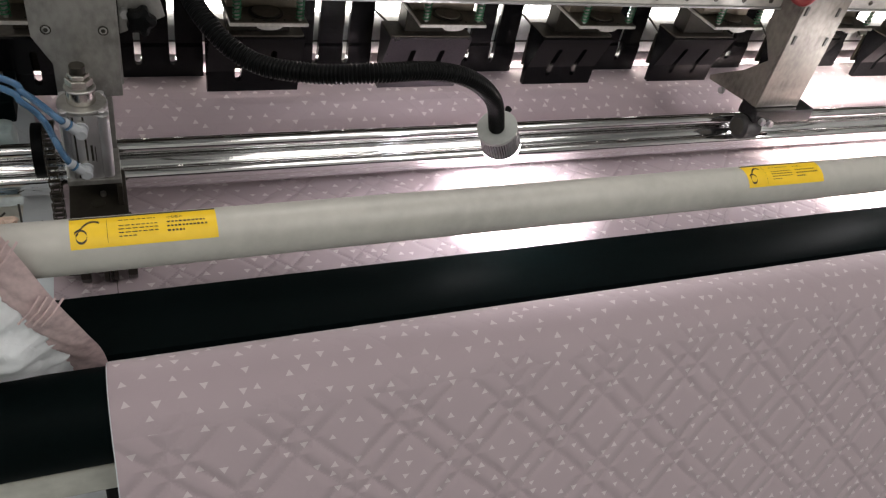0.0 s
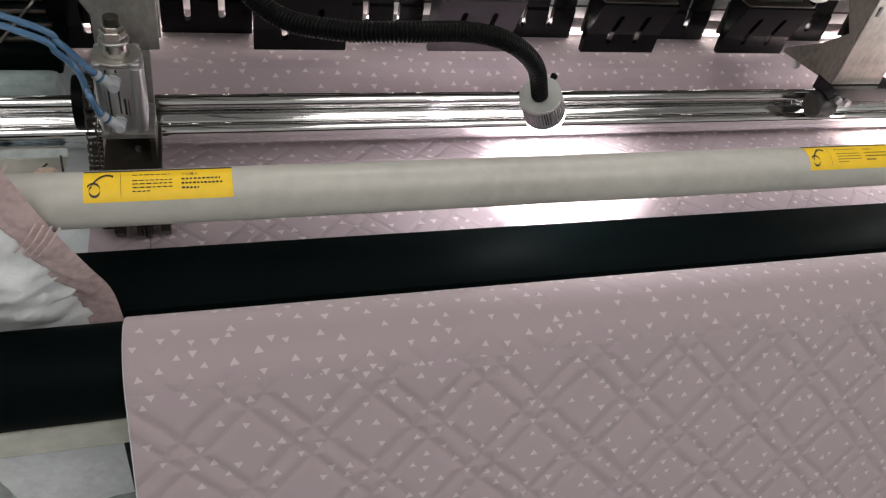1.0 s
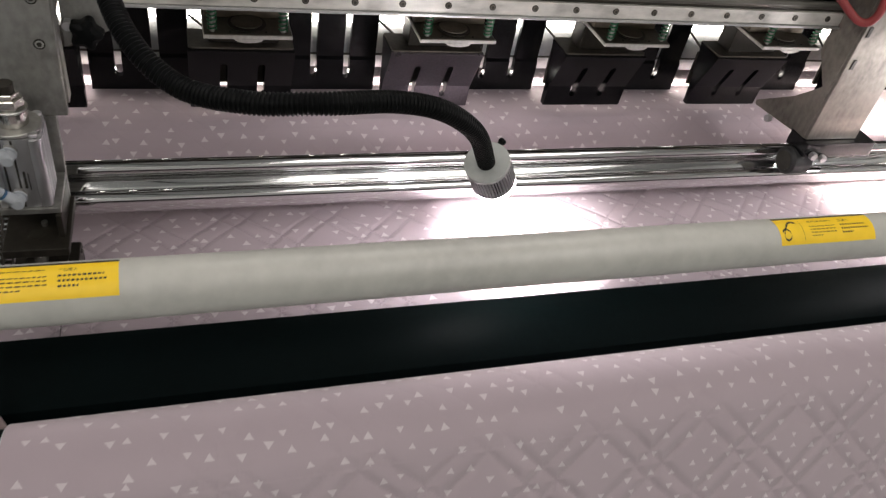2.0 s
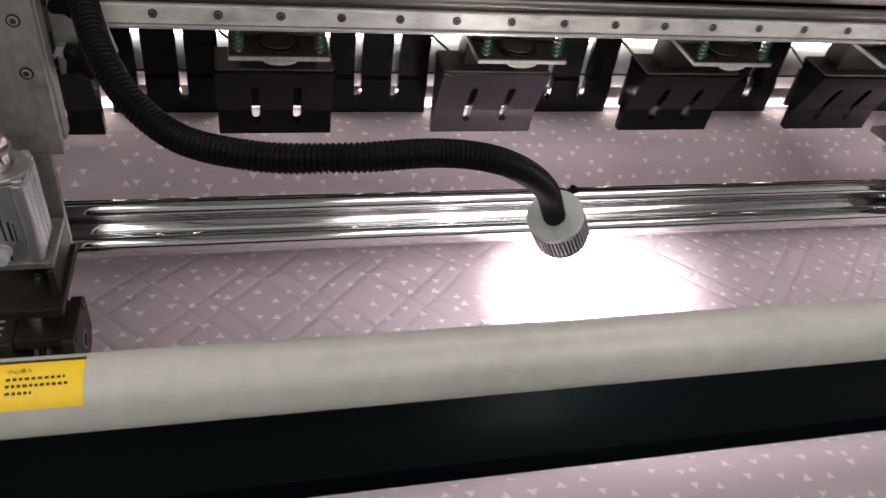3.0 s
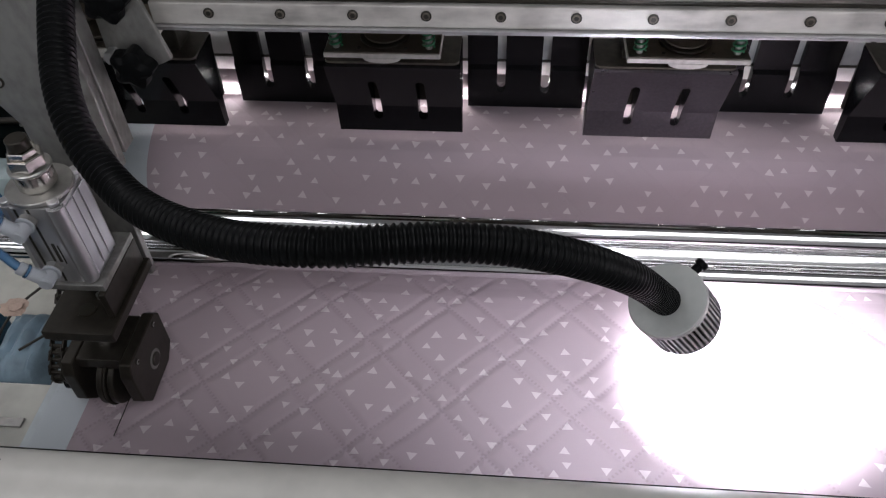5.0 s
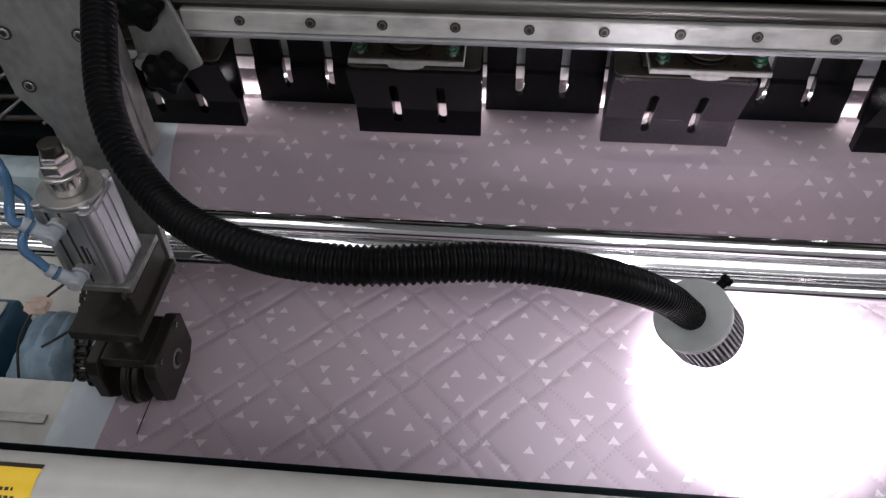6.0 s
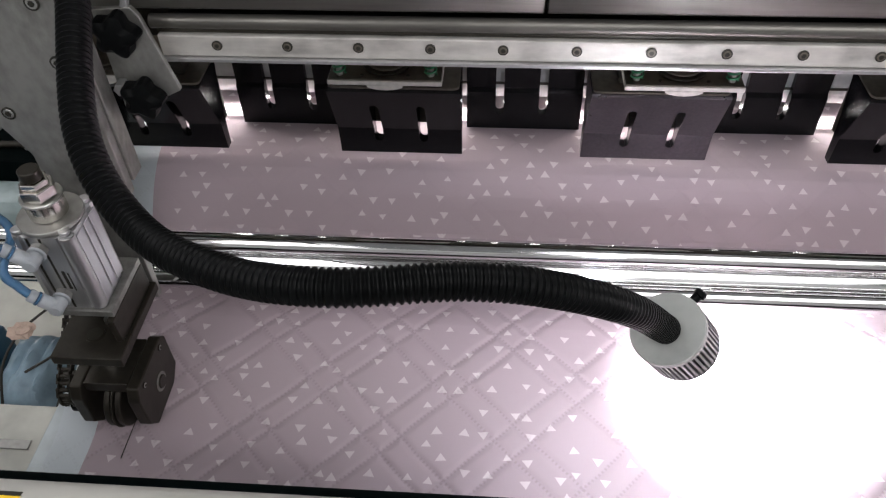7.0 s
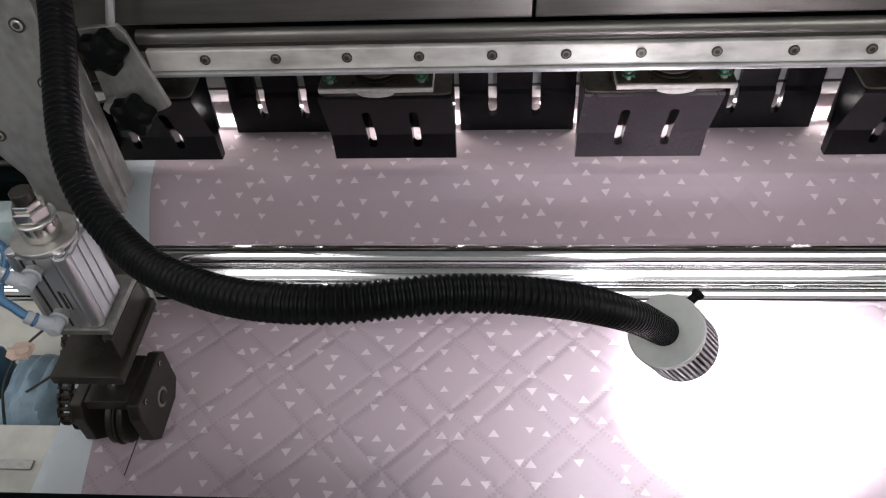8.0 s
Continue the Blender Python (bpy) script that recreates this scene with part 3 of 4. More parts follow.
for p in ((-0.106, 0.343), (-0.106, 0.293), (-0.106, 0.243), (-0.167, 0.293), (-0.167, 0.244), (-0.167, 0.343)):
    socket_screw(col, (p[0], -0.060, p[1]), (0, -1, 0), 0.0048)
# triangular plate with two star knobs
br = thing("knob_bracket", "steel bracket plate with black clamping knobs beside the column", "bracket", (0, 0, 0))
bm = B()
plate_xz(bm, [(-0.086, 0.318), (-0.054, 0.320), (-0.049, 0.313), (-0.033, 0.244), (-0.041, 0.240), (-0.075, 0.226), (-0.0875, 0.220)], -0.022, -0.017, 0.0008)
part("plate", bm, M_STEELV, br)


def knob(parent, p, r):
    bm = B()
    n = 40
    rings = []
    for y, s in ((0, 0.8), (-0.004, 1.0), (-0.016, 0.95), (-0.02, 0.6)):
        rings.append([bm.verts.new((p[0] + r * s * (1 + 0.16 * math.cos(5 * a)) * math.cos(a), p[1] + y, p[2] + r * s * (1 + 0.16 * math.cos(5 * a)) * math.sin(a))) for a in np.linspace(0, 2 * math.pi, n, endpoint=False)])
    for a, b in zip(rings, rings[1:]):
        for k in range(n):
            bm.faces.new((a[k], a[(k + 1) % n], b[(k + 1) % n], b[k]))
    bm.faces.new(rings[-1])
    return part("knob", bm, M_BLACKTOP, parent, "black five-lobed knob", True)


knob(br, (-0.0665, -0.0225, 0.3025), 0.0170)
knob(br, (-0.0625, -0.0225, 0.2425), 0.0165)
bm = B()
rod(bm, (-0.080, -0.0225, 0.250), (-0.080, -0.033, 0.250), 0.006, 6)
part("bolt", bm, M_ALU, br, "bright hexagon bolt")
bm = B()
rod(bm, (-0.060, -0.018, 0.318), (-0.052, -0.014, 0.345), 0.0035, 12)
part("stud", bm, M_ALU, br, "bright steel stud")

# ---------------------------------------------------------------- compact air cylinder and slitting cutter
CX, CY = -0.138, -0.107
cyl = thing("air_cylinder", "square aluminium compact air cylinder with hexagon nut on top", "air cylinder", (CX, CY, 0.084))
bm = B()
h = 0.0265
outline = []
for sx, sy in ((1, 1), (-1, 1), (-1, -1), (1, -1)):
    c = [(h, h - 0.011), (h - 0.0015, h - 0.009), (h, h - 0.006), (h - 0.003, h - 0.001), (h - 0.008, h), (h - 0.010, h - 0.002), (h - 0.012, h)]
    pts = [(sx * a, sy * b) for a, b in c]
    outline += pts if sx * sy > 0 else list(reversed(pts))
lo = [bm.verts.new((x, y, 0.0)) for x, y in outline]
hi = [bm.verts.new((x, y, 0.088)) for x, y in outline]
bm.faces.new(list(reversed(lo))); bm.faces.new(hi)
for i in range(len(lo)):
    bm.faces.new((lo[i], lo[(i + 1) % len(lo)], hi[(i + 1) % len(lo)], hi[i]))
bmesh.ops.recalc_face_normals(bm, faces=bm.faces)
body = part("body", bm, M_ALU, cyl, "", True)
for z0, z1, r, m, nm, seg in ((0.0885, 0.093, 0.0275, M_STEELV, "flange", 36), (0.0932, 0.110, 0.0160, M_NICKEL, "collar", 32),
                              (0.1102, 0.113, 0.0175, M_STEEL, "washer", 28), (0.1132, 0.124, 0.0150, M_NICKEL, "nut", 6),
                              (0.1242, 0.130, 0.0118, M_NICKEL, "lock_nut", 6), (0.1302, 0.140, 0.0088, M_DARKSTEEL, "stud", 24)):
    bm = B()
    rod(bm, (0, 0, z0), (0, 0, z1), r, seg, bev=0.0008)
    part(nm, bm, m, cyl, "", seg > 6)
for sx, sy in ((1, -1), (-1, -1), (1, 1), (-1, 1)):
    bm = B()
    rod(bm, (sx * 0.0205, sy * 0.0205, 0.0885), (sx * 0.0205, sy * 0.0205, 0.0925), 0.0048, 14, bev=0.0006)
    part("corner_screw", bm, M_ALU, cyl, "", True)
bm = B()
box(bm, 0.004, 0.0065, -h - 0.0006, -h + 0.0004, 0.026, 0.048, 0)
part("print", bm, M_INK, cyl, "small grey printed type mark")
bm = B()
box(bm, 0.0085, 0.0095, -h - 0.0006, -h + 0.0004, 0.024, 0.046, 0)
part("print", bm, M_INK, cyl, "small grey printed type mark")

# raised black strips painting the shade inside two lengthwise grooves
for gx in (-0.0125, -0.0015):
    bm = B()
    box(bm, gx, gx + 0.0022, -h - 0.0003, -h + 0.0006, 0.001, 0.087, 0)
    part("groove", bm, M_INK, cyl, "dark raised strip for the shade in a sensor groove")
for y0, y1 in ((-0.0185, -0.0065), (-0.0045, 0.0045), (0.0065, 0.0185)):
    bm = B()
    box(bm, h + 0.0002, h + 0.0014, y0, y1, 0.004, 0.084, 0.0004)
    part("side_panel", bm, M_SIDEPANEL, cyl, "pale flat side panel")
bm = B()
rod(bm, (h - 0.0055, -h + 0.0050, 0.001), (h - 0.0055, -h + 0.0050, 0.087), 0.0068, 24)
part("tie_rod", bm, M_ALU, cyl, "smooth round corner post", True)

cut = thing("slitting_cutter", "dark steel wheel cutter in a fork resting on the fabric", "cutter", (0, 0, 0))
bm = B()
box(bm, -0.167, -0.099, -0.162, -0.064, 0.034, 0.045, 0.0012)
plate = part("base_plate", bm, M_DARKSTEEL, cut)
bm = B()
rod(bm, (-0.1345, -0.1335, 0.0450), (-0.1345, -0.1335, 0.0458), 0.0092, 28)
part("hole_rim", bm, M_DARKSTEEL, plate, "worn hole rim", True)
# no opening is cut: a black disc paints its shade
bm = B()
rod(bm, (-0.1345, -0.1335, 0.0456), (-0.1345, -0.1335, 0.0462), 0.0074, 28)
part("hole", bm, M_INK, plate, "black disc for the shade in an oily drilled hole", True)
bm = B()
rod(bm, (-0.127, -0.118, 0.0452), (-0.127, -0.118, 0.050), 0.0036, 14)
part("stop_pin", bm, M_STEEL, plate, "", True)
bm = B()
box(bm, -0.110, -0.1035, -0.142, -0.068, 0.0453, 0.0762, 0.001)
riser = part("angle_bracket", bm, M_DARKSTEEL, cut)
bm = B()
box(bm, -0.1645, -0.1035, -0.1375, -0.0685, 0.0765, 0.0838, 0.0008)
part("flange", bm, M_STEELV, riser, "bright steel mounting flange")
bm = B()
rod(bm, (-0.135, -0.133, -0.006), (-0.135, -0.133, 0.0338), 0.0082, 20)
part("stem", bm, M_CHROME, cut, "", True)
side = [(-0.164, 0.0015), (-0.100, 0.0015), (-0.092, -0.007), (-0.092, -0.052), (-0.109, -0.0655), (-0.158, -0.0665), (-0.170, -0.050), (-0.170, -0.012)]
for x0, x1 in ((-0.108, -0.096), (-0.165, -0.153)):
    bm = B()
    prism(bm, side, x0, x1, 0.0015)
    fs = part("fork_side", bm, M_DARKSTEEL, cut)
    for yy, zz in ((-0.108, -0.006), (-0.153, -0.007)):
        socket_screw(fs, (x1, yy, zz), (1, 0, 0), 0.0028)
bm = B()
box(bm, -0.1525, -0.1085, -0.159, -0.103, -0.012, 0.0008, 0.001)
part("fork_bridge", bm, M_DARKSTEEL, cut)
for x0, x1, r in ((-0.137, -0.131, 0.0285), (-0.1295, -0.1275, 0.0300), (-0.126, -0.120, 0.0280)):
    bm = B()
    rod(bm, (x0, -0.146, -0.0405), (x1, -0.146, -0.0405), r, 44, bev=0.0008)
    part("wheel", bm, M_DARKSTEEL, cut, "dark steel cutting wheel", True)
bm = B()
rod(bm, (-0.198, -0.128, -0.036), (-0.0935, -0.128, -0.036), 0.0074, 24, bev=0.0008)
part("axle", bm, M_DARKSTEEL, cut, "", True)
bm = B()
rod(bm, (-0.0958, -0.128, -0.036), (-0.0952, -0.128, -0.036), 0.0105, 28)
part("bearing_ring", bm, M_STEELV, cut, "worn bearing ring", True)
bm = B()
rod(bm, (-0.180, -0.150, -0.044), (-0.166, -0.150, -0.044), 0.011, 20, bev=0.001)
part("clamp_knob", bm, M_BLACKTOP, cut, "black clamp knob", True)

# drive chain and sprocket
chain = thing("drive_chain", "black roller chain running down to the cutter wheel", "chain", (-0.181, 0, 0))
pts = [Vector((-0.006, 0.020, 0.072)), Vector((-0.006, -0.004, 0.081)), Vector((-0.006, -0.034, 0.070)), Vector((-0.002, -0.100, 0.018)), Vector((0, -0.150, -0.016)), Vector((0, -0.158, -0.036)), Vector((0, -0.142, -0.052)), Vector((-0.002, -0.110, -0.046)), Vector((-0.006, -0.02, 0.002))]
dense = spline(pts, 260)
links, last = [], dense[0]
for p in dense:
    if (p - last).length > 0.0062:
        links.append((last.copy(), p.copy()))
        last = p
for i, (a, b) in enumerate(links):
    bm = B()
    w = 0.0064 if i % 2 else 0.0048
    d = (b - a).normalized()
    up = Vector((1, 0, 0)).cross(d)
    for x in (-w, w):
        vs = []
        for s in (x - 0.0006, x + 0.0006):
            vs.append([bm.verts.new(a + Vector((s, 0, 0)) + d * u + up * v) for u, v in ((-0.002, -0.0034), (0.008, -0.0034), (0.008, 0.0034), (-0.002, 0.0034))])
        bm.faces.new(vs[0]); bm.faces.new(list(reversed(vs[1])))
        for k in range(4):
            bm.faces.new((vs[0][k], vs[1][k], vs[1][(k + 1) % 4], vs[0][(k + 1) % 4]))
    rod(bm, a + Vector((-w - 0.001, 0, 0)), a + Vector((w + 0.001, 0, 0)), 0.0022, 8)
    part("link", bm, M_DARKSTEEL, chain)
bm = B()
rod(bm, (-0.028, -0.003, 0.042), (-0.014, -0.003, 0.042), 0.037, 36, bev=0.001)
part("sprocket", bm, M_BLACKTOP, chain, "black sprocket wheel on the shaft", True)

# air hoses and elbow fittings
for i, fz in enumerate((0.160, 0.104)):
    f = thing("hose_fitting", "white plastic elbow fitting with blue air hose", "air fitting", (-0.141, CY - 0.0268, fz), "air fittings")
    bm = B()
    rod(bm, (0, 0, 0), (0, -0.006, 0), 0.0078, 6, bev=0.0006)
    part("hexagon", bm, M_STEELV, f, "steel hexagon base")
    bm = B()
    rod(bm, (0, -0.0062, 0), (0, -0.0085, 0), 0.0082, 24, bev=0.0005)
    part("seal_ring", bm, M_CLEAR, f, "", True)
    bm = B()
    rod(bm, (0, -0.0087, 0), (0, -0.0225, 0), 0.0066, 20, bev=0.0012)
    part("socket", bm, M_CLEAR, f, "", True)
    bm = B()
    rod(bm, (0.002, -0.016, -0.002), (-0.011, -0.018, 0.0112), 0.0061, 20, bev=0.001)
    part("elbow", bm, M_CLEAR, f, "", True)
    bm = B()
    rod(bm, (-0.0112, -0.018, 0.0114), (-0.0128, -0.0183, 0.0131), 0.0064, 20, bev=0.0004)
    part("grip_ring", bm, M_BLUE, f, "blue grip ring", True)
    bm = B()
    rod(bm, (-0.0130, -0.0184, 0.0133), (-0.0175, -0.019, 0.0182), 0.0058, 20, bev=0.0008)
    part("collar", bm, M_CLEAR, f, "", True)
    bm = B()
    start = Vector((-0.0165, -0.0188, 0.0172))
    base = Vector((-0.141, CY - 0.0268, fz))
    off = 0.0 if i == 0 else 0.010
    bunch = [Vector(q) + Vector((-off * 0.4, -off * 0.3, -off)) - base for q in ((-0.178, -0.105, 0.164), (-0.197, -0.100, 0.185), (-0.236, -0.090, 0.207), (-0.50, -0.03, 0.27))]
    if i == 0:
        way = [start, start + Vector((-0.006, -0.001, 0.007))] + bunch[1:]
    else:
        way = [start, start + Vector((-0.005, -0.001, 0.012)), start + Vector((-0.011, 0.0, 0.030))] + bunch
    hose(bm, spline(way, 40), 0.0040, 14)
    part("air_hose", bm, M_BLUE, f, "translucent blue air hose", True)

# slit left by the cutter
bm = B()
box(bm, -0.1235, -0.1227, -0.198, -0.145, -0.0697, -0.0690, 0)
tagged(part("slit", bm, M_INK), "thin dark slit cut in the fabric edge", "slit")

# ---------------------------------------------------------------- flexible work lamp
PTS = [(-0.10, 0.03, 0.46), (-0.065, -0.045, 0.425), (-0.041, -0.106, 0.385), (-0.013, -0.202, 0.334), (0.029, -0.251, 0.305), (0.087, -0.286, 0.307), (0.151, -0.302, 0.315),
       (0.222, -0.288, 0.308), (0.275, -0.276, 0.290), (0.323, -0.252, 0.248), (0.3605, -0.2125, 0.1825)]
HEAD_R = 0.0272


def work_lamp(head, flip):
    """The lamp's head at a place, its conduit coming from the machine's end; flip -1: from the far end."""
    lamp = thing("work_lamp", "gooseneck work lamp with ribbed black conduit and silver head", "work lamp", head, "work lamps")
    line = [Vector(((p.x - LAMP.x) * flip, p.y - LAMP.y, p.z - LAMP.z)) for p in spline(PTS, 9000)]
    even, want, run = [], 0.0, 0.0
    for p, q in zip(line, line[1:]):
        if run >= want:
            even.append(p)
            want += 0.00082
        run += (q - p).length
    bm = B()
    hose(bm, even, [(0.0108, 0.0108, 0.0098, 0.0094, 0.0098)[i % 5] for i in range(len(even))], 22)
    part("conduit", bm, M_CONDUIT, lamp, "ribbed black corrugated conduit", True)
    turn = Vector((LAMP_AXIS.x * flip, LAMP_AXIS.y, LAMP_AXIS.z)).to_track_quat("Z", "Y")

    def on_axis(x, y, z):
        return turn @ Vector((x, y, z))

    bm = B()
    rod(bm, on_axis(0, 0, -0.002), on_axis(0, 0, 0.0045), HEAD_R, 56, bev=0.0008)
    part("cap", bm, M_LAMPWHITE, lamp, "silver round cap", True)
    bm = B()
    rod(bm, on_axis(0, 0, 0.0044), on_axis(0, 0, 0.0381), HEAD_R - 0.0045, 48)
    part("core", bm, M_BLACKTOP, lamp, "black inner heat sink", True)
    fin = B()
    vs = [fin.verts.new(turn @ Vector((x, y, z))) for z in (0.0046, 0.0380) for x, y in ((HEAD_R - 0.0046, -0.0009), (HEAD_R - 0.0002, -0.0009), (HEAD_R - 0.0002, 0.0009), (HEAD_R - 0.0046, 0.0009))]
    for q in ((0, 1, 5, 4), (1, 2, 6, 5), (2, 3, 7, 6), (0, 3, 2, 1), (4, 5, 6, 7)):
        fin.faces.new([vs[i] for i in q])
    first = part("fin", fin, M_FIN, lamp)
    axis = turn @ Vector((0, 0, 1))
    for k in range(1, 46):
        ob = new("fin", first.data)
        ob.parent = lamp
        ob.matrix_basis = Matrix.Rotation(2 * math.pi * k / 46, 4, axis)
    bm = B()
    rod(bm, on_axis(0, 0, 0.0381), on_axis(0, 0, 0.0402), HEAD_R, 48, bev=0.0006)
    part("rim", bm, M_FIN, lamp, "grey rim round the lens", True)
    bm = B()
    rod(bm, on_axis(0, 0, 0.0403), on_axis(0, 0, 0.0490), HEAD_R - 0.0012, 40, bev=0.0008)
    part("lens", bm, M_LENS, lamp, "lit white lens", True)
    bm = B()
    rod(bm, on_axis(0.006, HEAD_R - 0.001, 0.006), on_axis(0.006, HEAD_R + 0.005, 0.006), 0.0034, 12, bev=0.0006)
    rod(bm, on_axis(0.006, HEAD_R + 0.0045, 0.006), on_axis(0.006, HEAD_R + 0.0095, 0.006), 0.0048, 10, bev=0.001)
    part("switch", bm, M_BLACKTOP, lamp, "small black switch knob", True)
    return lamp


work_lamp(LAMP, 1)
# unseen second lamp, added out of view at the far end
work_lamp(LAMP + UNSEEN_LAMP, -1)

# ---------------------------------------------------------------- hanging bracket with support wheel
hang = thing("hanging_bracket", "bent steel bracket with a support wheel on the rollers", "bracket", (0.987, -0.05, 0.06))
bm = B()
box(bm, 0.0, 0.101, 0.0, 0.006, 0.032, 0.54, 0.001)
part("front_plate", bm, M_BROWNSTEEL, hang)
bm = B()
prism(bm, [(0.0065, 0.030), (0.137, 0.016), (0.139, 0.024), (0.066, 0.074), (0.022, 0.116), (0.06, 0.16), (0.06, 0.54), (0.0065, 0.54)], 0.0, 0.006, 0.001)
part("side_gusset", bm, M_BROWNSTEEL, hang, "worn tapering side gusset")
bm = B()
box(bm, -0.002, 0.136, -0.012, 0.035, 0.006, 0.031, 0.001)
part("foot", bm, M_BLACK, hang)
bm = B()
rod(bm, (-0.012, 0.010, -0.014), (0.030, 0.010, -0.014), 0.0235, 36, bev=0.004)
wheel = part("wheel", bm, M_RUBBER, hang, "black rubber support wheel", True)
bm = B()
rod(bm, (-0.0126, 0.010, -0.014), (-0.011, 0.010, -0.014), 0.016, 28)
part("hub", bm, M_DARKSTEEL, wheel, "steel wheel hub", True)
for p in ((0.012, -0.014, 0.012), (0.034, -0.014, 0.006)):
    bm = B()
    rod(bm, p, (p[0], p[1] - 0.008, p[2]), 0.0065, 6)
    part("bolt", bm, M_ALU, hang, "bright hexagon bolt")
bm = B()
rod(bm, (-0.006, 0.085, 0.02), (-0.014, 0.085, 0.02), 0.0065, 6)
part("bolt", bm, M_ALU, hang, "bright hexagon bolt")
# slots are not cut; raised black strips paint the shade in them
for px, pz in ((0.009, 0.219), (0.082, 0.218), (0.012, 0.166), (0.088, 0.163)):
    bm = B()
    box(bm, px - 0.003, px + 0.003, -0.0016, 0.0005, pz - 0.008, pz + 0.008, 0.0006)
    part("slot_shade", bm, M_INK, hang, "dark strip for the shade in a slotted hole")
bm = B()
hose(bm, spline([(-0.05, 0.03, 0.26), (-0.02, 0.0, 0.235), (-0.004, -0.01, 0.25), (0.0, 0.0, 0.30)], 20), 0.006, 10)
part("wire", bm, M_RED, hang, "dark red wire", True)

# ---------------------------------------------------------------- trimmed edge waste running down over the pipe
waste = thing("trimmed_edge", "trimmed pink cloth edge with white batting hanging over the pipe", "cloth waste", (0, 0, 0))
rw = random.Random(7)
a0 = [(-0.36, -0.385, 0.62), (-0.262, -0.412, 0.40), (-0.222, -0.418, 0.290), (-0.197, -0.416, 0.225), (-0.172, -0.410, 0.150), (-0.152, -0.394, 0.085), (-0.139, -0.368, 0.020), (-0.130, -0.3625, -0.06), (-0.10, -0.3625, -0.2), (-0.06, -0.3625, -0.36)]
edge = spline(a0, 90)
bm = B()
grid = []
for i, p in enumerate(edge):
    row = []
    for j in range(11):
        f = j / 10
        fold = 0.0022 * math.sin(i * 0.9 + j * 1.3) * f + 0.004 * math.exp(-((i % 17 - 8) / 1.6) ** 2) * math.sin(f * 3.1)
        deep = 1.0 if p.z > 0.03 else 0.25
        row.append(bm.verts.new(p + Vector((-0.034 * f, -deep * (0.004 * math.sin(f * 3.1) + fold), -0.011 * f))))
    grid.append(row)
for a, b in zip(grid, grid[1:]):
    for j in range(10):
        bm.faces.new((a[j], b[j], b[j + 1], a[j + 1]))
bmesh.ops.recalc_face_normals(bm, faces=bm.faces)
part("cloth_strip", bm, M_PINKBACK, waste, "folded pink cloth strip", True)
for (k0, tilt) in ((30, 1), (40, 1)):
    c0 = edge[k0]
    for k in range(4):
        bm = B()
        c = c0 + Vector((-0.032 + 0.006 * k, -0.009, -0.016 - 0.002 * k * tilt))
        hose(bm, spline([c, c + Vector((0.012, -0.002, 0.010 + 0.006 * (tilt > 0))), c + Vector((0.022, 0.001, 0.015 + 0.016 * (tilt > 0)))], 10), 0.0011, 6)
        part("loose_thread", bm, M_PINKBACK if tilt > 0 else M_FLUFF, waste, "loose sewing thread", True)
bm = B()
grid = []
for i, p in enumerate(edge[14:]):
    row = []
    for j in range(22):
        f = j / 21
        q = p + Vector((-0.029 - 0.20 * f, 0, -0.009 - 0.05 * f))
        deep = 1.0 if p.z > 0.05 else max(0.15, (p.z + 0.05) * 10)
        bulge = 0.020 * min(1, f * 5) * deep + 0.010 * deep * noise.noise(q * 40) * min(1, f * 8 + 0.2) + 0.004 * noise.noise(q * 160)
        row.append(bm.verts.new(q + Vector((0.012 * noise.noise(Vector((i * 0.5, j * 0.5, 3))) * (1 - f), -bulge, 0))))
    grid.append(row)
for a, b in zip(grid, grid[1:]):
    for j in range(21):
        bm.faces.new((a[j], b[j], b[j + 1], a[j + 1]))
bmesh.ops.recalc_face_normals(bm, faces=bm.faces)
part("batting", bm, M_FLUFF, waste, "fluffy white polyester batting", True)
bm = B()
for k in range(700):
    i = rw.randrange(0, len(grid) - 1)
    p = edge[14 + i] + Vector((-0.034, -0.010, -0.012)) + Vector((-rw.random() ** 2 * 0.12, rw.uniform(-0.022, 0.0), rw.uniform(-0.02, 0.01)))
    d = Vector((rw.uniform(-1, 1), rw.uniform(-0.5, 0.3), rw.uniform(-1, 1))).normalized() * rw.uniform(0.008, 0.02)
    s = Vector((rw.uniform(-1, 1), 0, rw.uniform(-1, 1))).normalized() * 0.00022
    if p.z > 0.10:
        bm.faces.new([bm.verts.new(v) for v in (p - s, p + s, p + d + Vector((0, 0, -0.002)))])
tagged(part("batting_fibre", bm, M_FLUFF, waste, "loose white batting fibres"), kind="stuff")

# ---------------------------------------------------------------- white side frame and covered motor beside the bed
fr = thing("side_frame", "white painted machine side frame beside the bed", "side frame", (0, 0, 0))
bm = B()
box(bm, -0.70, -0.222, -0.30, -0.128, -0.13, -0.092, 0.003)
part("ledge", bm, M_FRAME, fr)
bm = B()
box(bm, -0.70, -0.235, -0.183, -0.172, -0.0915, -0.089, 0.001)
part("groove", bm, M_STEELV, fr, "grey groove in the ledge")
bm = B()
box(bm, -0.70, -0.235, -0.127, 0.14, -0.19, -0.155, 0.003)
part("shelf", bm, M_FRAME, fr)
bm = B()
box(bm, -0.62, -0.235, 0.105, 0.34, 0.02, 0.055, 0.003)
part("linkage_tray", bm, M_BEAM, fr, "dark green tray under the linkage")
bm = B()
box(bm, -0.62, -0.235, 0.055, 0.100, -0.02, 0.036, 0.014)
part("drive_cover", bm, M_TEAL, fr, "pale teal rounded drive cover", True)
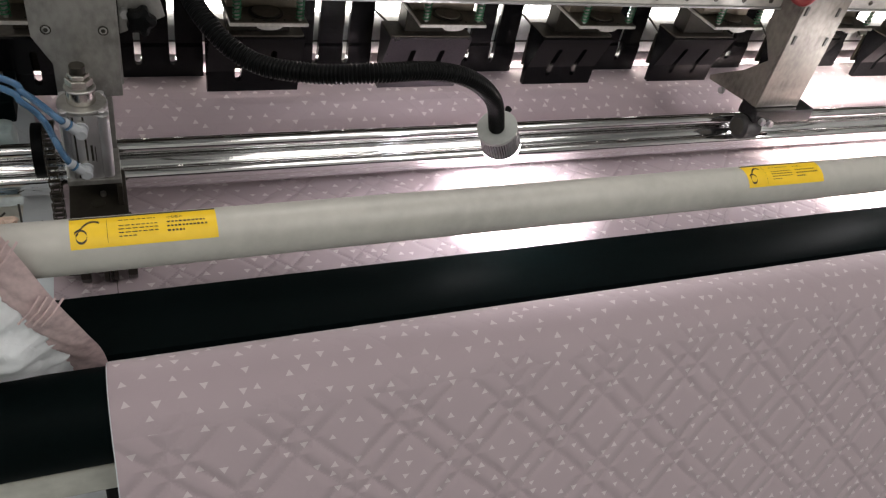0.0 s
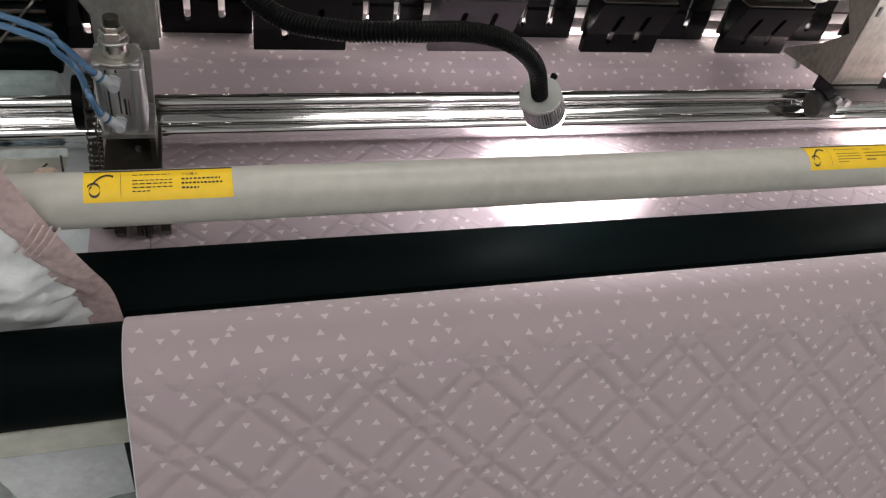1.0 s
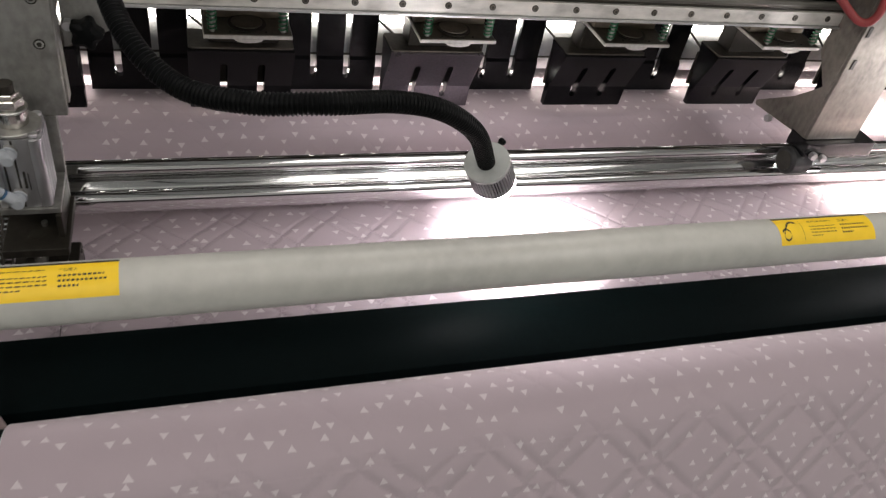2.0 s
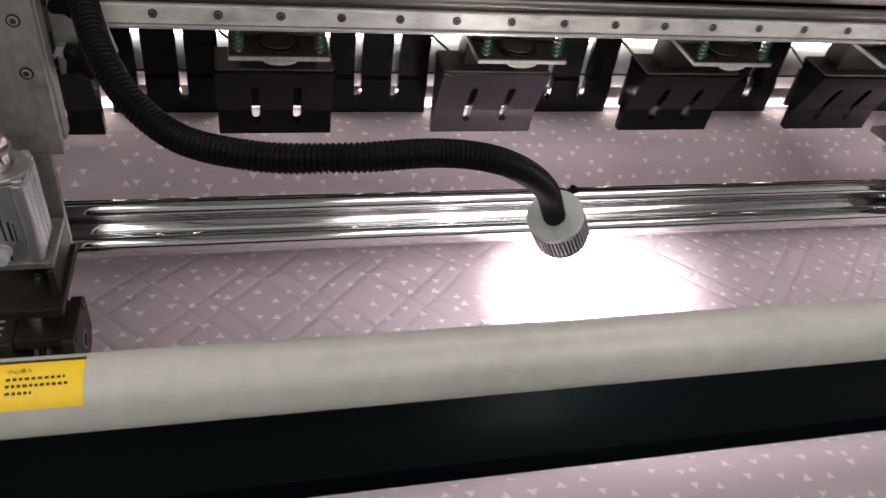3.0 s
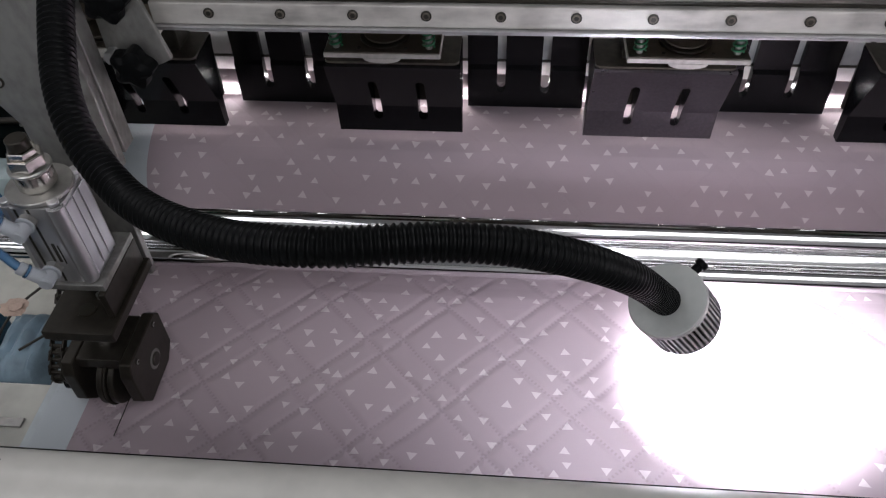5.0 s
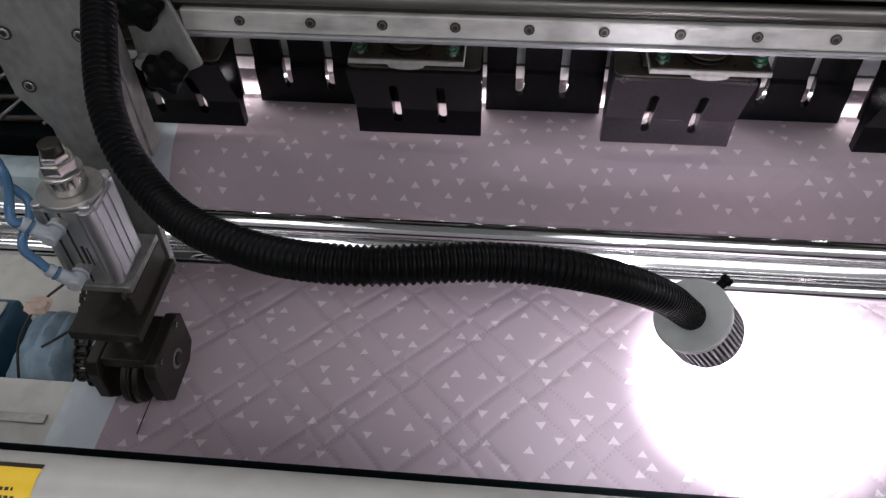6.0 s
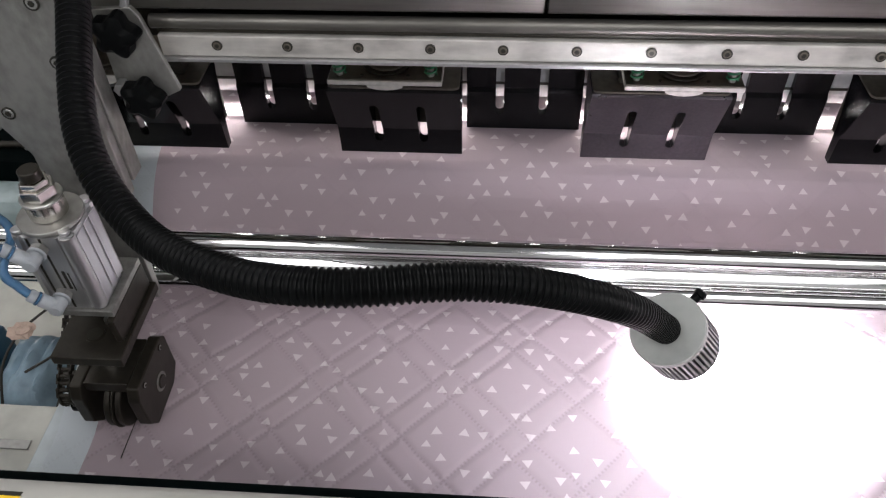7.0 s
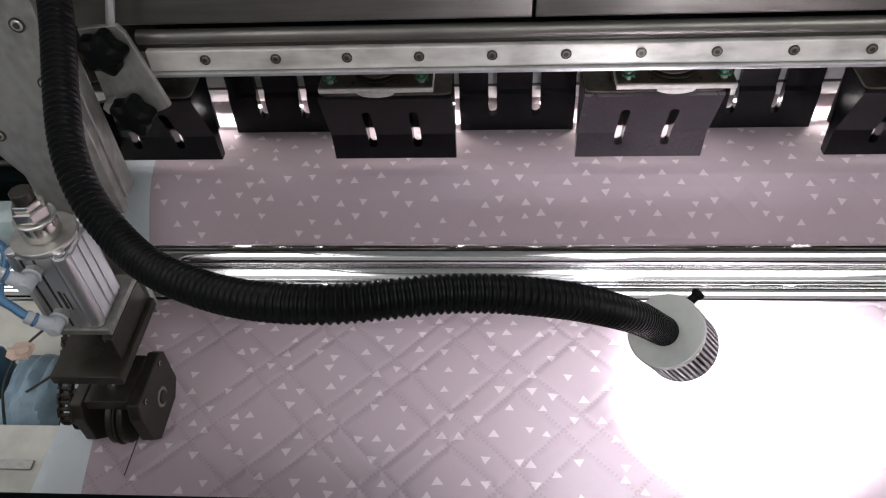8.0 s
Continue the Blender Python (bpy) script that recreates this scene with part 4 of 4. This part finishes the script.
for k in range(5):
    bm = B()
    rod(bm, (-0.60, 0.12 + 0.045 * k, 0.0595), (-0.25, 0.135 + 0.040 * k, 0.0595), 0.004, 12)
    part("side_bar", bm, M_DARKSTEEL, fr, "dark side linkage bar", True)
for k in range(4):
    bm = B()
    rod(bm, (-0.31 - 0.06 * k, 0.115, 0.0655), (-0.26 - 0.06 * k, 0.32, 0.0655), 0.0020, 8)
    part("link_wire", bm, M_STEELV, fr, "thin pale link wire", True)
cover = thing("motor_cover", "crumpled blue plastic-covered motor beside the bed", "motor cover", (-0.287, -0.072, -0.120))
bm = B()
bmesh.ops.create_grid(bm, x_segments=36, y_segments=36, size=0.5)
for v in bm.verts:
    x, y = v.co.x, v.co.y
    edge_f = max(abs(x), abs(y)) * 2
    v.co = Vector((x * 0.072, y * 0.115, 0.055 * (1 - edge_f ** 4) - 0.02 + 0.009 * noise.noise(Vector((x * 7, y * 2.5, 0))) + 0.003 * noise.noise(Vector((x * 19, y * 9, 4)))))
part("sheet", bm, M_BAG, cover, "", True)
for way in ([(0.02, -0.03, 0.05), (0.045, -0.01, 0.055), (0.05, 0.02, 0.04), (0.075, 0.045, 0.06)],
            [(-0.01, -0.055, 0.012), (-0.012, -0.02, 0.046), (-0.004, 0.02, 0.058), (0.03, 0.05, 0.075)],
            [(0.046, -0.05, 0.005), (0.052, -0.01, 0.03), (0.05, 0.03, 0.055), (0.048, 0.055, 0.085)]):
    bm = B()
    hose(bm, spline(way, 20), 0.0015, 8)
    part("cable", bm, M_INK, cover, "thin black cable", True)
drive = thing("drive_box", "dark blue painted drive box behind the covered motor", "drive box", (-0.408, -0.06, -0.1545))
bm = B()
box(bm, -0.10, 0.078, -0.06, 0.03, 0.0, 0.075, 0.004)
body = part("body", bm, M_DRIVE, drive)
bm = B()
box(bm, -0.09, 0.068, -0.05, 0.022, 0.0752, 0.079, 0.002)
part("lid", bm, M_FRAME, drive, "white lid")
tag = thing("cable_tag", "small beige paper tag tied to a cable", "tag", (-0.245, -0.095, -0.005))
bm = B()
bmesh.ops.create_icosphere(bm, subdivisions=3, radius=0.011)
for v in bm.verts:
    v.co = Vector((v.co.x * 1.3, v.co.y * 0.9, v.co.z * 0.5)) * (1 + 0.55 * noise.noise(v.co * 160))
part("paper", bm, material("beige_paper", (0.62, 0.47, 0.38), 0.8), tag)


# ---------------------------------------------------------------- hall lamps that the chrome reflects
for cx, cy, watts in TUBES:
    t = thing("ceiling_lamp", "long lit ceiling tube lamp", "ceiling lamp", (cx, cy, 2.75), "ceiling lamps")
    bm = B()
    box(bm, -0.78, 0.78, -0.09, 0.09, 0.0, 0.05, 0.004)
    part("housing", bm, M_FRAME, t)
    bm = B()
    rod(bm, (-0.74, 0, -0.004), (0.74, 0, -0.004), 0.014, 16)
    part("tube", bm, M_TUBE, t, "lit tube", True)


# ---------------------------------------------------------------- fabric in rigid strips that run along its way
# the way of the cloth, from below the front beam up over the bed, under the rollers and up the slope to the needle plate
WAY = [(-0.33, -0.80), (-0.326, -0.085), (-0.312, -0.0715), (-0.002, -0.0705), (0.012, -0.0735), (0.098, -0.0765), (0.114, -0.0735), (0.126, -0.065), (0.150, -0.0405), (0.166, -0.0265), (0.182, -0.016), (0.198, -0.0085), (0.216, -0.0035), (0.236, -0.001), (0.26, 0.0), (1.0, 0.0)]
DRAPE_R = 0.0545


def along(way, zero):
    """Arc length table of a way; zero: the length at which the way's own count starts."""
    out, s = [], 0.0
    for i, p in enumerate(way):
        if i:
            s += math.hypot(p[0] - way[i - 1][0], p[1] - way[i - 1][1])
        out.append(s)
    return [v - out[zero] for v in out]


def place_on(way, table, p):
    p = min(max(p, table[0]), table[-1] - 1e-6)
    for i in range(len(way) - 1):
        if p <= table[i + 1]:
            f = (p - table[i]) / (table[i + 1] - table[i])
            return (way[i][0] + f * (way[i + 1][0] - way[i][0]), way[i][1] + f * (way[i + 1][1] - way[i][1]))


WAY_S = along(WAY, 2)
# feed of the cloth in metres: along its way, and sideways
FEED = [(0, 0.092, 0), (0.5, 0.072, 0), (1.0, 0.052, 0), (1.5, 0.031, 0), (2.0, 0.014, 0), (2.4, 0.004, 0), (2.8, 0.001, 0), (3.0, 0.0, 0), (3.5, -0.0156, 0.0056),
        (4.0, -0.029, 0.0167), (4.5, -0.049, 0.0267), (5.0, -0.070, 0.0345), (5.5, -0.093, 0.039), (6.0, -0.116, 0.040), (6.5, -0.1398, 0.040), (7.0, -0.1636, 0.040), (7.5, -0.1876, 0.040), (8.0, -0.2112, 0.040)]


def cloth_left(s):
    return -0.200 - 0.041 * min(1, max(0, (s - 0.30) / 0.25))


def triangle(x, s, r, up, lean):
    """The corners of one printed triangle."""
    sg, c, n = (1 if up else -1), math.cos(lean), math.sin(lean)
    return [(x + a * c - b * n, s + a * n + b * c) for a, b in ((-r, -sg * r * 0.62), (r, -sg * r * 0.62), (0, sg * r * 0.92))]


def strip_mesh(name, s0, s1, left, parent, rt, mats, margin=0.04, overlap=0.0):
    """One strip of padded cloth with its printed triangles; s runs against the feed."""
    bm = B()
    layer = bm.loops.layers.uv.new("cloth")
    mid = (s0 + s1) / 2

    def quad(pts, z, mat):
        f = bm.faces.new([bm.verts.new((x, s - mid, z)) for x, s in pts])
        f.material_index = mat
        for loop, (x, s) in zip(f.loops, pts):
            loop[layer].uv = (x, s)
        f.normal_update()
        if f.normal.z < 0:
            f.normal_flip()

    a, b = s0 - overlap, s1 + overlap
    l0, l1 = left(a), left(b)
    quad([(l0, a), (XR - 0.03, a), (XR - 0.03, b), (l1, b)], 0.0, 0)
    quad([(l0 - margin, a), (l0 + 0.001, a), (l1 + 0.001, b), (l1 - margin, b)], -0.0006, 2)
    for x, s, r, up, lean in rt:
        if s0 <= s < s1 and x > max(l0, l1) + 0.008:
            quad(triangle(x, s, r, up, lean), 0.00018, 1)
    return part(name, bm, mats, parent)


def prints(s0, s1, step, seed, size=1.0):
    rr = random.Random(seed)
    out, row, s = [], 0, s0
    while s < s1:
        x = -0.25 + (row % 2) * step / 2
        while x < XR - 0.05:
            if rr.random() < 0.93:
                out.append((x + rr.uniform(-0.33, 0.33) * step, s + rr.uniform(-0.3, 0.3) * step, size * rr.uniform(0.0046, 0.0062), rr.random() < 0.5, rr.uniform(-0.12, 0.12)))
            x += step
        s += step * 0.86
        row += 1
    return out


cloth = thing("quilted_fabric", "dusty pink quilted fabric printed with white triangles, feeding over the bed", "fabric")
STRIP = 0.016
bed_prints = prints(-0.40, 1.1, 0.0292, 11, 0.97)
MOVING = []
s = -0.384
while s < 1.06:
    ob = strip_mesh("cloth_panel", s, s + STRIP, cloth_left, cloth, bed_prints, [M_CLOTH, M_PRINT, M_BACKING])
    MOVING.append((ob, "bed", s + STRIP / 2))
    s += STRIP

# finished quilt: a sleeve turning on the front bar and strips running down from it
SLOPE = radians(66)
tan_a = SLOPE  # angle on the bar at which the cloth leaves it
quiltdown = thing("finished_quilt", "finished pink quilt with white triangle print hanging over the front bar", "quilt")
sleeve_axis = (0, BAR.y, BAR.z)
bm = B()
layer = bm.loops.layers.uv.new("cloth")
LEFT = -0.137
N = 96
TURN_0 = tan_a + 0.3 - 2 * math.pi
down_prints = prints(-0.33, 0.9, 0.0262, 31, 0.84)


def sleeve_quad(pts, r, mat):
    vs = [bm.verts.new((x, -r * math.sin(a), r * math.cos(a))) for x, a in pts]
    f = bm.faces.new(vs)
    f.material_index = mat
    f.smooth = True
    for loop, (x, a) in zip(f.loops, pts):
        loop[layer].uv = (x, -(a - tan_a) * DRAPE_R)
    f.normal_update()
    c = f.calc_center_median()
    if f.normal.dot(Vector((0, c.y, c.z))) < 0:
        f.normal_flip()


for k in range(N):
    a, b = TURN_0 + 2 * math.pi * k / N, TURN_0 + 2 * math.pi * (k + 1) / N
    sleeve_quad([(LEFT, a), (XR - 0.03, a), (XR - 0.03, b), (LEFT, b)], DRAPE_R, 0)
    sleeve_quad([(LEFT - 0.001, a), (LEFT, a), (LEFT, b), (LEFT - 0.001, b)], DRAPE_R - 0.001, 2)
bmesh.ops.remove_doubles(bm, verts=bm.verts, dist=0.00002)
for x, s, r, up, lean in down_prints:
    if x > LEFT + 0.008 and TURN_0 < s / DRAPE_R + tan_a < TURN_0 + 2 * math.pi:
        sleeve_quad([(px, ps / DRAPE_R + tan_a) for px, ps in triangle(x, s, r, up, lean)], DRAPE_R + 0.0002, 1)
sleeve = part("rolled_section", bm, [M_CLOTH_DEEP, M_PRINT_DEEP, M_BACKING], quiltdown)
sleeve.location = sleeve_axis

DOWN = []
for a in np.linspace(-4.6, tan_a - 0.03, 40):
    # just under the turning section, rising to it where the cloth leaves the bar
    r = DRAPE_R - 0.0013 * min(1.0, (tan_a - a) / 0.35)
    DOWN.append((BAR.y - r * math.sin(a), BAR.z + r * math.cos(a)))
leave = (BAR.y - (DRAPE_R + 0.0003) * math.sin(tan_a), BAR.z + (DRAPE_R + 0.0003) * math.cos(tan_a))
d = (-math.cos(SLOPE), -math.sin(SLOPE))
DOWN.append((leave[0] + d[0] * 0.001, leave[1] + d[1] * 0.001))
DOWN.append((leave[0] + d[0] * 0.9, leave[1] + d[1] * 0.9))
DOWN_S = along(DOWN, 40)
s = -0.096
while s < 0.62:
    # s counts down the slope; the mesh counts against the feed
    flipped = [(x, -v, r, up, lean) for x, v, r, up, lean in down_prints]
    ob = strip_mesh("cloth_panel", -s - STRIP, -s, lambda v: LEFT, quiltdown, flipped, [M_CLOTH_DEEP, M_PRINT_DEEP, M_BACKING], 0.0012)
    MOVING.append((ob, "down", s + STRIP / 2))
    s += STRIP


# ---------------------------------------------------------------- movement
def motions():
    for ob, way, s in MOVING:
        rows = []
        for t, feed, side in FEED:
            if way == "bed":
                w, tab, p = WAY, WAY_S, s + feed
                (ya, za), (yb, zb) = place_on(w, tab, p - STRIP / 2), place_on(w, tab, p + STRIP / 2)
                ang = math.degrees(math.atan2(zb - za, yb - ya))
                rows.append((t, pose(side, (ya + yb) / 2, (za + zb) / 2, ang, 0, 0)))
            else:
                p = s - feed
                (ya, za), (yb, zb) = place_on(DOWN, DOWN_S, p + STRIP / 2), place_on(DOWN, DOWN_S, p - STRIP / 2)
                ang = math.degrees(math.atan2(zb - za, yb - ya))
                rows.append((t, pose(side, (ya + yb) / 2, (za + zb) / 2, ang, 0, 0)))
        walk(ob, rows)
    walk(waste, [(t, pose(-0.0085 * t, 0, 0.029 * t)) for t in (0, 2, 4, 6, 8)])
    walk(sleeve, [(t, pose(side, *sleeve_axis[1:], math.degrees(-feed / DRAPE_R), 0, 0)) for t, feed, side in FEED])


motions()
